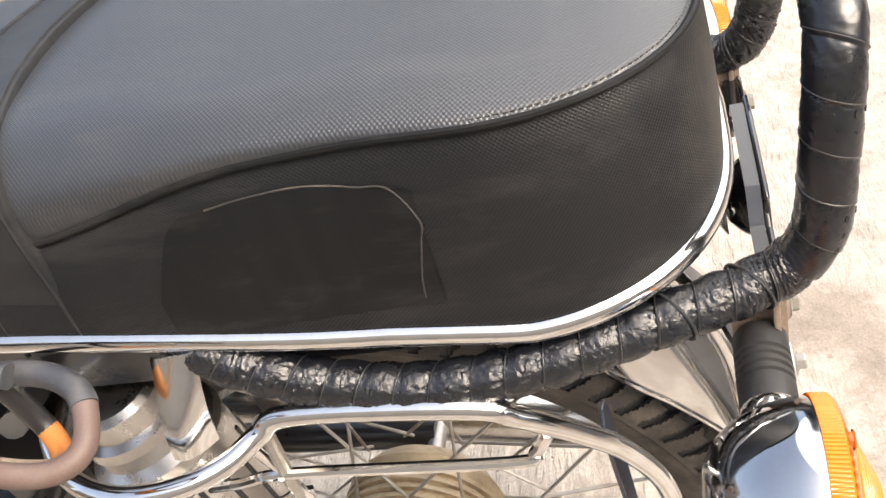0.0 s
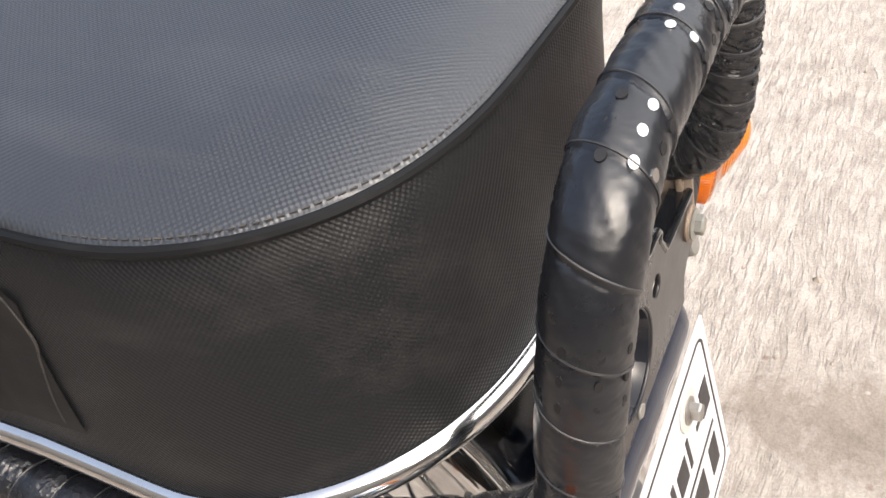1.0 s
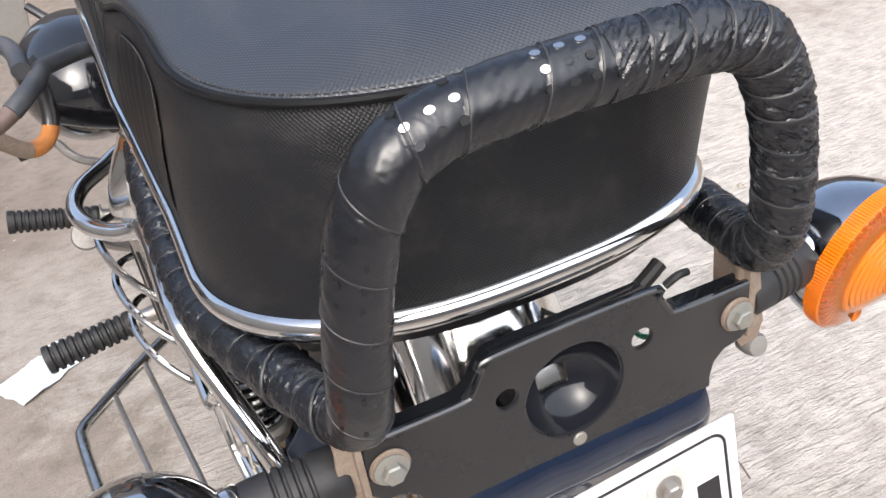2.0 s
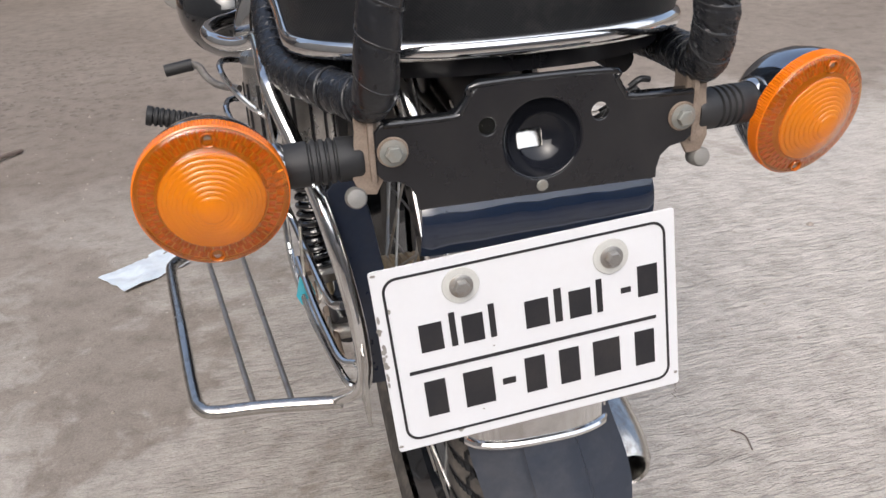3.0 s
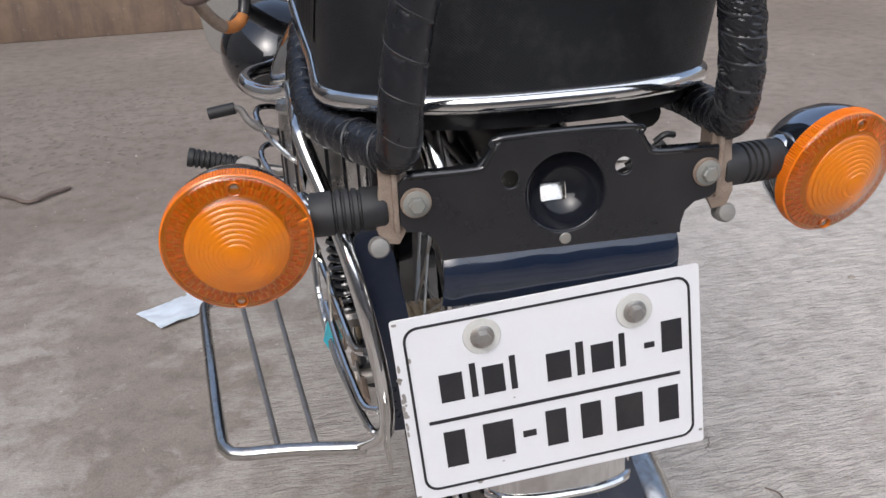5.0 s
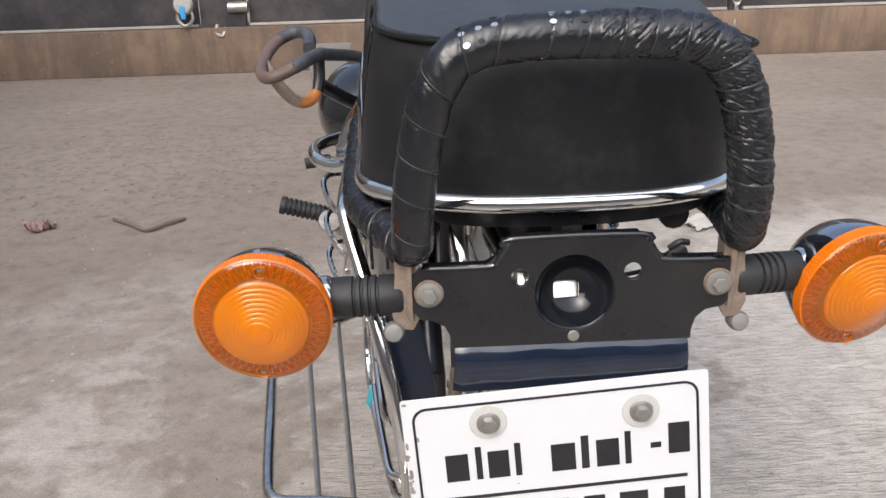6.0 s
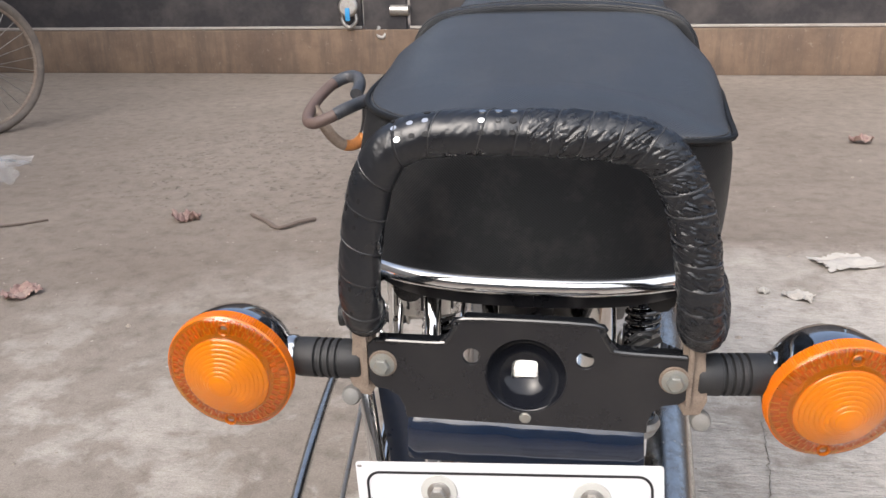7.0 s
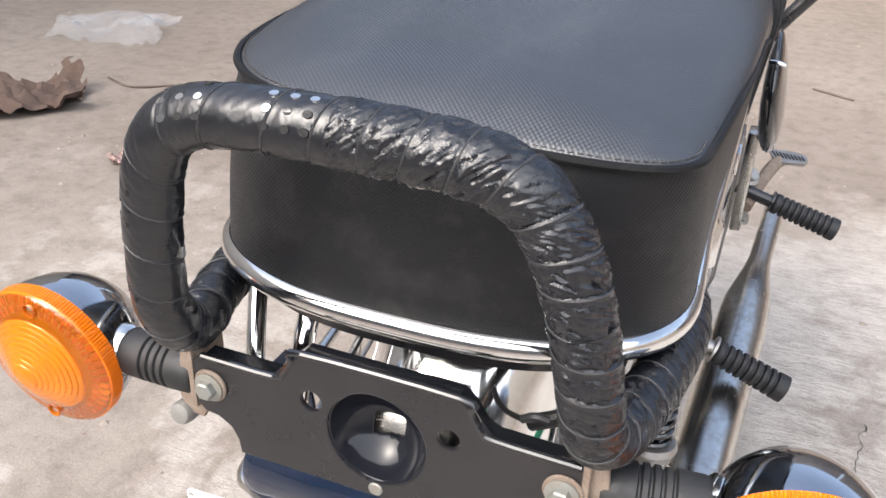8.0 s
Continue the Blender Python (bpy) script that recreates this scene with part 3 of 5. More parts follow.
for k in range(6, len(dense) - 6, 5):
    a, b = dense[k], dense[k + 2]
    inward = Vector((-(a.x), 0.12 - a.y, 0)).normalized() * 0.0036
    m = axis((a + b) / 2 + inward + Vector((0, 0, 0.0022)), b - a)
    lathe([(0, -0.0013), (0.0004, -0.0011), (0.0004, 0.0011), (0, 0.0013)], m, 5, bm)
tagged(part("stitching", bm, THREAD, seat, "row of pale stitches beside the seam"), kind="stuff")
base = [Vector((RIM[i, 0] * 0.965, RIM[i, 1] * 0.99 + 0.006, 0)) for i in range(0, N, 2)]
bm = bmesh.new()
low = [bm.verts.new((p.x * 0.97, p.y + 0.004, 0.6575)) for p in base]
high = [bm.verts.new((p.x, p.y, rim_z(p.y) + 0.002)) for p in base]
for i in range(len(base) - 1):
    bm.faces.new((low[i], low[i + 1], high[i + 1], high[i]))
bm.faces.new(list(reversed(low)))
bm.faces.new((low[0], high[0], high[-1], low[-1]))
part("seat_base", bm, BLACK_PAINT, seat)
bm = bmesh.new()
front = [bm.verts.new((x, 0.80, z)) for x, z in ((-0.137, 0.655), (0.137, 0.655), (0.137, 0.72), (0.12, 0.77), (0.06, 0.82), (0, 0.845), (-0.06, 0.82), (-0.12, 0.77), (-0.137, 0.72))]
bm.faces.new(front)
part("seat_front", bm, SEAT_SIDE, seat)
trim_line = [Vector((RIM[i, 0], RIM[i, 1], rim_z(RIM[i, 1]))) + seat_wall(i, 0.0)[1] * 0.001 for i in range(N) if RIM[i, 1] < 0.78]
part("chrome_trim", sweep(trim_line, lambda s, a: 0.0062 * 0.0046 / math.sqrt((0.0046 * math.cos(a)) ** 2 + (0.0062 * math.sin(a)) ** 2), 14), CHROME, seat, "chrome bead round the lower edge of the seat")


def side_at(y, z):
    """A point on the seat's straight left flank."""
    i = int(np.argmin(abs(RIM[:N // 2, 1] - y)))
    f = (z - rim_z(y)) / (seam_z(*SEAM[i]) - rim_z(y))
    p, out = seat_wall(i, f)
    return Vector((p.x, y, z)), out


PATCH_Y = np.linspace(0.166, 0.315, 30)


def patch_top(y):
    return 0.763 + 0.010 * soft(y, 0.165, 0.225) - 0.004 * soft(y, 0.24, 0.285) - 0.060 * soft(y, 0.278, 0.328) ** 1.5 - 0.022 * (1 - soft(y, 0.150, 0.171))


rows = [[side_at(y, 0.698 + (patch_top(y) - 0.698) * f)[0] + Vector((-0.0011, 0, 0)) for y in PATCH_Y] for f in np.linspace(0, 1, 10)]
part("patch", grid_mesh("patch", rows, [[(p.y, p.z) for p in r] for r in rows]), SEAT_SMOOTH, seat, "smooth worn patch on the seat's flank")
part("patch_edge", sweep(smooth_path([tuple(p) for p in [side_at(0.166 + 0.010 * (1 - soft(z, 0.700, 0.752)), z)[0] + Vector((-0.001, 0, 0)) for z in np.linspace(0.702, 0.746, 5)] + [side_at(y, patch_top(y))[0] + Vector((-0.001, 0, 0)) for y in PATCH_Y[2:23:3]]], 6), 0.0006, 6), SCUFF_FAINT, seat, "pale scuffed rim of the patch")


def strap_mesh():
    """A band that lies on the seat: up one flank, across the top and down the other."""
    sect = []
    left = smooth_path([(-0.1455, 0.369, 0.697), (-0.1445, 0.369, 0.718), (-0.1415, 0.369, 0.745), (-0.1390, 0.370, 0.770), (-0.132, 0.372, 0.797), (-0.114, 0.376, 0.8125), (-0.068, 0.388, 0.8190), (-0.030, 0.395, 0.8205), (0.0, 0.397, 0.821)], 5)
    P = left + [Vector((min(-p.x, 0.1385 - 0.13 * max(0.0, 0.770 - p.z)), p.y, p.z)) for p in reversed(left[:-1])]
    for i, p in enumerate(P):
        d = (P[min(i + 1, len(P) - 1)] - P[max(i - 1, 0)]).normalized()
        sect.append((p, Vector((-d.z, 0, d.x)).normalized()))
    bm = bmesh.new()
    rings = []
    for p, n in sect:
        rings.append([bm.verts.new(p + n * lift + Vector((0, dy, 0))) for dy, lift in ((0.0015, -0.006), (0.0, -0.001), (0.0006, 0.0022), (0.004, 0.0036), (0.046, 0.0036), (0.051, 0.0018), (0.052, -0.006))])
    for A, B in zip(rings, rings[1:]):
        for k in range(6):
            bm.faces.new((A[k], A[k + 1], B[k + 1], B[k]))
    bmesh.ops.recalc_face_normals(bm, faces=bm.faces)
    return bm, sect


bm, sect = strap_mesh()
strap = part("seat_strap", bm, STRAP, seat, "wide black strap across the seat")
for dy in (0.004, 0.050):
    part("strap_piping", sweep([p + n * 0.0034 + Vector((0, dy, 0)) for p, n in sect], 0.0015, 6), STRAP, strap)

# grab rail
RAIL = [(-0.132, 0.335, 0.690), (-0.143, 0.315, 0.682), (-0.148, 0.285, 0.668), (-0.149, 0.242, 0.652), (-0.1485, 0.190, 0.643), (-0.1425, 0.135, 0.645), (-0.129, 0.083, 0.650), (-0.1145, 0.037, 0.653), (-0.106, 0.0115, 0.657), (-0.1035, -0.004, 0.668), (-0.1025, -0.012, 0.687), (-0.0995, -0.015, 0.712), (-0.094, -0.018, 0.741), (-0.087, -0.0205, 0.7635), (-0.0755, -0.022, 0.7805), (-0.058, -0.0215, 0.788), (-0.03, -0.0225, 0.791), (0, -0.0225, 0.7915), (0.03, -0.023, 0.791), (0.058, -0.021, 0.788), (0.077, -0.019, 0.7795), (0.09, -0.017, 0.7615), (0.098, -0.015, 0.739), (0.1035, -0.012, 0.712), (0.107, -0.008, 0.687), (0.109, 0.0, 0.668), (0.1135, 0.014, 0.657), (0.1195, 0.038, 0.653), (0.1265, 0.083, 0.65), (0.13, 0.13, 0.646), (0.124, 0.175, 0.642), (0.108, 0.205, 0.64)]
AXIS = smooth_path(RAIL, 44)
AXIS_F = frames_along(AXIS)
rail = part("grab_rail", sweep(AXIS[::8], 0.0108, 12), STEEL, bike, "hooped grab rail wound with black tape behind the seat")


def creases(s, a, across, along, slant, seed):
    """Sharp folds: narrow across, long along; the two ends of the turn blend into each other."""
    def at(b):
        p, q = s * math.cos(slant) + b * 0.013 * math.sin(slant), b * 0.013 * math.cos(slant) - s * math.sin(slant)
        v = Vector((p / across + seed, q / along, seed * 0.37))
        fold = 1 - 2.6 * abs(noise.noise(v))
        return 0.72 * fold + 0.42 * (1 - 2.6 * abs(noise.noise(Vector((1.9 * v.x + 0.6 * v.y, 1.5 * v.y + 7.3, v.z + 2.1)))))
    w = soft(a, 5.2, 2 * math.pi)
    return at(a) if w == 0 else at(a) * (1 - w) + at(a - 2 * math.pi) * w


def wound(pitch, base, step, wrinkle, across, along, slant, seed, edge=0.0005, pillow=0.0006):
    """Tape wound on the rail: overlapping turns with a smooth edge, and sharp creases between."""
    def radius(s, a):
        phase = (s / pitch + a / (2 * math.pi) + 0.22 * noise.noise(Vector((s * 30, seed, 0)))) % 1.0
        r = base + step * (0.5 - phase) + edge * math.exp(-((phase - 0.10) * pitch / 0.0011) ** 2) - 0.0004 * math.exp(-((min(phase, 1 - phase)) * pitch / 0.0007) ** 2) + pillow * (math.sin(math.pi * phase) - 0.6)
        if wrinkle:
            r += wrinkle * creases(s, a, across, along, slant, seed) * soft(phase, 0.12, 0.3)
        c, d = math.cos(a) * 1.9, math.sin(a) * 1.9
        return r + 0.0003 * noise.noise(Vector((s * 60 + seed, c, d)))
    return radius


k0 = next(i for i, p in enumerate(AXIS) if p.x > -0.104 and p.y < 0.0)
k1 = next(i for i, p in enumerate(AXIS) if p.z > 0.77 and p.x > 0.004)
k2 = next(i for i, p in enumerate(AXIS) if p.x > 0.08 and p.z < 0.73)
def winding(lo, hi, pitch, base, step, wrinkle, across, along, slant, seed, edge, pillow, material, label, segs=64, rim=0.0003):
    """One stretch of tape, with the raised edge of the tape running round it as a helix."""
    wrap = part("tape_winding", sweep(AXIS[lo:hi], wound(pitch, base, step, wrinkle, across, along, slant, seed, edge, pillow), segs), material, rail, label)
    P, F, line, d = AXIS[lo:hi], frames_along(AXIS[lo:hi]), [], 0.0
    for i, p in enumerate(P):
        if i:
            d += (p - P[i - 1]).length
        a = -2 * math.pi * (d / pitch + 0.22 * noise.noise(Vector((d * 30, seed, 0))) - 0.06)
        line.append(p + (F[i][1] * math.cos(a) + F[i][2] * math.sin(a)) * (base + step * 0.5 + edge * 0.6 + pillow * -0.5))
    part("tape_edge", sweep(smooth_path(line, 2), rim, 5), TAPE_SEAM, wrap)


winding(0, k0 + 3, 0.0200, 0.0131, 0.0004, 0.0008, 0.0028, 0.0034, 0.15, 3, 0.0007, 0.0013, TAPE_KNOB, "wrinkled black tape winding", 72, 0.0005)
winding(k0, k1 + 3, 0.0235, 0.0131, 0.0005, 0.00035, 0.003, 0.010, 0.9, 7, 0.0002, 0.0004, TAPE_SMOOTH, "smooth glossy black perforated tape winding", 56, 0.00045)
winding(k1, k2 + 3, 0.0170, 0.0131, 0.0006, 0.0010, 0.0022, 0.0110, 0.70, 11, 0.0003, 0.0004, TAPE_ROUGH, "tightly wrinkled black tape winding", 110, 0.0005)
winding(k2, len(AXIS), 0.0165, 0.0132, 0.0007, 0.0010, 0.0024, 0.0090, 0.6, 19, 0.0004, 0.0004, TAPE_DULL, "dull black tape winding", 80, 0.0004)
for k in (next(i for i, p in enumerate(AXIS) if p.y < 0.062), next(i for i, p in enumerate(AXIS) if p.y < 0.024)):
    t, u, w = AXIS_F[k]
    ring = []
    for j in range(28):
        a = 2 * math.pi * j / 28
        ring.append(AXIS[k] + (u * math.cos(a) + w * math.sin(a)) * 0.0142 + t * 0.006 * math.sin(a))
    part("twine", sweep(ring, 0.0009, 6, True), TAPE_SEAM, rail)

eyelet = None
# dark copy of the hole: the rail's unlit look put into the colour
shaded_eyelet = bpy.data.meshes.new("perforation")
dark_bm = lathe([(0.0022, -0.0006), (0.0021, 0.0002), (0.0, 0.0002)], Matrix.Identity(4), 14)
dark_bm.to_mesh(shaded_eyelet)
dark_bm.free()
shaded_eyelet.materials.append(HOLE_SHADED)


def perforate(k, toward, r=0.0016, lift=0.0133, bright=True, long=1.25):
    """One punched hole that shows the rail under the tape: bright chrome, else a dark copy painted as shaded."""
    global eyelet
    t = AXIS_F[k][0]
    n = Vector(toward)
    n = (n - t * n.dot(t)).normalized()
    m = Matrix((t, n.cross(t), n)).transposed().to_4x4()
    m = Matrix.Translation(AXIS[k] + n * lift) @ m @ Matrix.Diagonal((long * r / 0.0021, r / 0.0021, 1, 1))
    if eyelet is None:
        bm = lathe([(0.0022, -0.0006), (0.0021, 0.0002), (0.0, 0.0002)], Matrix.Identity(4), 14)
        eyelet = part("perforation", bm, CHROME, rail)
        ob = eyelet
    else:
        ob = new("perforation", eyelet.data if bright else shaded_eyelet)
        ob.parent = rail
    ob.matrix_basis = m


def at_x(x):
    return min(range(k0, k1 + 40), key=lambda i: abs(AXIS[i].x - x) + (0 if AXIS[i].z > 0.76 else 1))


def at_z(z, side):
    return min(range(len(AXIS)), key=lambda i: abs(AXIS[i].z - z) + (0 if AXIS[i].x * side > 0 and AXIS[i].y < 0.01 else 1))


for xs in ((-0.068, -0.060, -0.0515), (-0.021, -0.0125, -0.004)):
    for x in xs:
        for tilt in ((14, 50, 88) if x < -0.04 else (12, 42, 74)):
            perforate(at_x(x), (-0.25 if x < -0.04 else 0, -math.cos(radians(tilt)), math.sin(radians(tilt))), bright=tilt in (50, 74) or (tilt == 42 and x < -0.015))
for zs in ((0.752, 0.7435, 0.735), (0.694, 0.686, 0.678)):
    for z in zs:
        for turn in (100, 55, 12):
            perforate(at_z(z, -1), (-math.sin(radians(turn)), -math.cos(radians(turn)), 0), 0.0011, 0.0133, False, 1.7)
for zs in ((0.720, 0.711), (0.690, 0.681)):
    for z in zs:
        for turn in (-20, 20):
            perforate(at_z(z, 1), (math.sin(radians(turn)), -math.cos(radians(turn)), 0), 0.0010, 0.0142, False, 1.0)

# rear bracket, with its lamp opening
OUT = [(-0.100, 0.641), (-0.056, 0.641), (-0.0375, 0.660), (0.0445, 0.660), (0.062, 0.641), (0.1045, 0.640), (0.107, 0.636), (0.107, 0.612), (0.101, 0.607), (0.0905, 0.605), (0.084, 0.599), (0.0815, 0.590), (0.0815, 0.584), (-0.079, 0.584), (-0.080, 0.592), (-0.084, 0.600), (-0.092, 0.605), (-0.100, 0.606), (-0.104, 0.611), (-0.104, 0.637)]
UP = Matrix.Translation((0, 0.008, 0)) @ Matrix.Rotation(radians(90), 4, "X")
bracket = part("lamp_bracket", cut_sheet([OUT, circle(0.002, 0.6205, 0.0280, 48), circle(-0.034, 0.633, 0.0066, 24), circle(0.0405, 0.6345, 0.0066, 24)], 0.003, UP, 0.001), BLACK_PAINT, bike, "satin black steel tail bracket with an empty round lamp opening")


def lip(pts, depth):
    """A folded edge along pts, reaching forward."""
    bm = bmesh.new()
    rows = []
    for x, z in pts:
        rows.append([bm.verts.new((x, y, z + dz)) for y, dz in ((0.0065, 0.0), (0.0072, 0.0014), (0.0065 + depth, 0.0014), (0.0065 + depth, -0.0006))])
    for A, B in zip(rows, rows[1:]):
        for k in range(3):
            bm.faces.new((A[k], B[k], B[k + 1], A[k + 1]))
        bm.faces.new((A[3], B[3], B[0], A[0]))
    bmesh.ops.recalc_face_normals(bm, faces=bm.faces)
    return bm


part("folded_edge", lip([(-0.098, 0.6405), (-0.0565, 0.6405), (-0.050, 0.644), (-0.0445, 0.653), (-0.038, 0.659), (0.0445, 0.659), (0.051, 0.653), (0.0565, 0.644), (0.063, 0.6405), (0.104, 0.6395)], 0.011), BLACK_GLOSS, bracket)
part("rolled_edge", sweep(smooth_path([(-0.099, 0.0075, 0.6412), (-0.0565, 0.0075, 0.6412), (-0.050, 0.0075, 0.6447), (-0.0445, 0.0075, 0.6537), (-0.038, 0.0075, 0.6598), (0.0445, 0.0075, 0.6598), (0.051, 0.0075, 0.6537), (0.0565, 0.0075, 0.6447), (0.063, 0.0075, 0.6412), (0.1045, 0.0075, 0.6402)], 4), 0.0021, 10), BLACK_GLOSS, bracket)
BOWL = axis((0.002, 0.008, 0.6205), (0, 1, 0))
dish = [(0.0288, 0.0012), (0.0297, -0.0004), (0.0287, -0.0015), (0.0276, -0.0008)]
dish += [(0.0272 * math.sin(a), -0.0073 + 0.0285 * math.cos(a)) for a in [radians(75) * (1 - k / 14) for k in range(15)]]
dish += [(0.0, 0.0224)] + [(0.0284 * math.sin(a), -0.0073 + 0.0297 * math.cos(a)) for a in [radians(75) * k / 14 for k in range(1, 15)]]
socket = part("lamp_socket", lathe(dish, BOWL, 96), BLACK_ENAMEL, bracket, "glossy black bowl of the missing tail lamp with a slot through it")
cutter = new("slot_cutter", bpy.data.meshes.new("slot_cutter"))
bm = slab(-0.0089, 0.0089, 0.016, 0.060, 0.6083, 0.6207, 0.0025)
bm.to_mesh(cutter.data)
bm.free()
cut = socket.modifiers.new("slot", "BOOLEAN")
cut.operation, cut.object, cut.solver = "DIFFERENCE", cutter, "EXACT"
slotted = bpy.data.meshes.new_from_object(socket.evaluated_get(bpy.context.evaluated_depsgraph_get()))
socket.modifiers.remove(cut)
socket.data = slotted
slotted.polygons.foreach_set("use_smooth", [True] * len(slotted.polygons))
slotted.set_sharp_from_angle(angle=radians(33))
bpy.data.objects.remove(cutter)
# added plate, tilted to reflect sky so that the slot looks bright
bm = slab(-0.015, 0.015, -0.0006, 0.0006, -0.012, 0.012, 0.0003)
bmesh.ops.transform(bm, matrix=pose(0.002, 0.0335, 0.614, -28, 0, 0), verts=bm.verts)
part("slot_reflector", bm, CHROME_OLD, socket, "added bright metal plate that reflects sky through the slot")
part("rivet", lathe([(0.0040, 0), (0.0040, 0.0006), (0.0034, 0.0012), (0, 0.0013)], axis((0.002, 0.0064, 0.5890), (0, -1, 0)), 16), ZINC, bracket)
for x, z in ((-0.0945, 0.6245), (0.0975, 0.6245)):
    bolt = part("bolt", hex_bolt(0.0056, 0.0060, axis((x, 0.0045, z), (0, -1, 0))), ZINC, bracket, "weathered hexagon bolt")
    part("washer", lathe([(0.0, 0), (0.0096, 0), (0.0099, 0.001), (0.0093, 0.0021), (0, 0.0021)], axis((x, 0.0066, z), (0, -1, 0)), 32), RUST, bolt, "rusty washer")
for s in (-1, 1):
    x = s * 0.109
    tab = part("mounting_tab", cut_sheet([[(-0.007, 0.030), (0.007, 0.030), (0.0065, 0.01), (0.0085, -0.008), (0.010, -0.020), (0.006, -0.030), (-0.003, -0.031), (-0.008, -0.022), (-0.0055, 0.0)]], 0.0035, Matrix.Translation((x, 0.012, 0.628)) @ Matrix.Rotation(radians(90), 4, "X") @ Matrix.Diagonal((s, 1, 1, 1)), 0.0008), RUST, bike, "rusty tab between the grab rail and the indicator")
    part("side_flange", slab(x - 0.002 * s - 0.0018, x - 0.002 * s + 0.0018, 0.006, 0.034, 0.606, 0.658, 0.001), RUST, tab)
    part("nut", lathe([(0, -0.008), (0.0062, -0.008), (0.0070, -0.002), (0.0068, 0.002), (0.0058, 0.004), (0.003, 0.0048), (0, 0.005)], axis((-0.1189 if s < 0 else 0.1168, 0.0098 if s < 0 else 0.013, 0.596 if s < 0 else 0.5915), (0, -1, 0.25)), 24), NUT, tab, "dull round-headed nut")


def toothed_wall(m, r, h0, h1, teeth=150):
    """The lens's side wall, with fine teeth all round."""
    bm = bmesh.new()
    rows = []
    for h, k in ((h0, 0), (h0 + 0.0006, 1), (h1 - 0.0014, 1), (h1 - 0.0006, 0), (h1, -1)):
        ring = []
        for i in range(teeth * 4):
            a = 2 * math.pi * i / (teeth * 4)
            dr = 0.00032 * (1 if i % 4 < 2 else -1) * (k > 0) - 0.0008 * (k < 0)
            ring.append(bm.verts.new(m @ Vector(((r + dr) * math.cos(a), (r + dr) * math.sin(a), h))))
        rows.append(ring)
    n = teeth * 4
    for A, B in zip(rows, rows[1:]):
        for i in range(n):
            bm.faces.new((A[i], A[(i + 1) % n], B[(i + 1) % n], B[i]))
    return bm


def prism_ring(m, r0, r1, h, count, offset):
    """A ring of wedge-shaped prisms moulded inside the lens."""
    bm = bmesh.new()
    for k in range(count):
        a0 = 2 * math.pi * (k + offset) / count
        a1 = a0 + 2 * math.pi * 0.80 / count
        am = a0 + (a1 - a0) * 0.42
        P = lambda r, a, z: bm.verts.new(m @ Vector((r * math.cos(a), r * math.sin(a), z)))
        q = [P(r0, a0, h - 0.0014), P(r0, am, h), P(r0, a1, h - 0.0014), P(r1, a0, h - 0.0020), P(r1, am, h - 0.0006), P(r1, a1, h - 0.0020)]
        bm.faces.new((q[0], q[1], q[4], q[3]))
        bm.faces.new((q[1], q[2], q[5], q[4]))
        bm.faces.new((q[0], q[2], q[1]))
        bm.faces.new((q[3], q[4], q[5]))
    bmesh.ops.recalc_face_normals(bm, faces=bm.faces)
    return bm


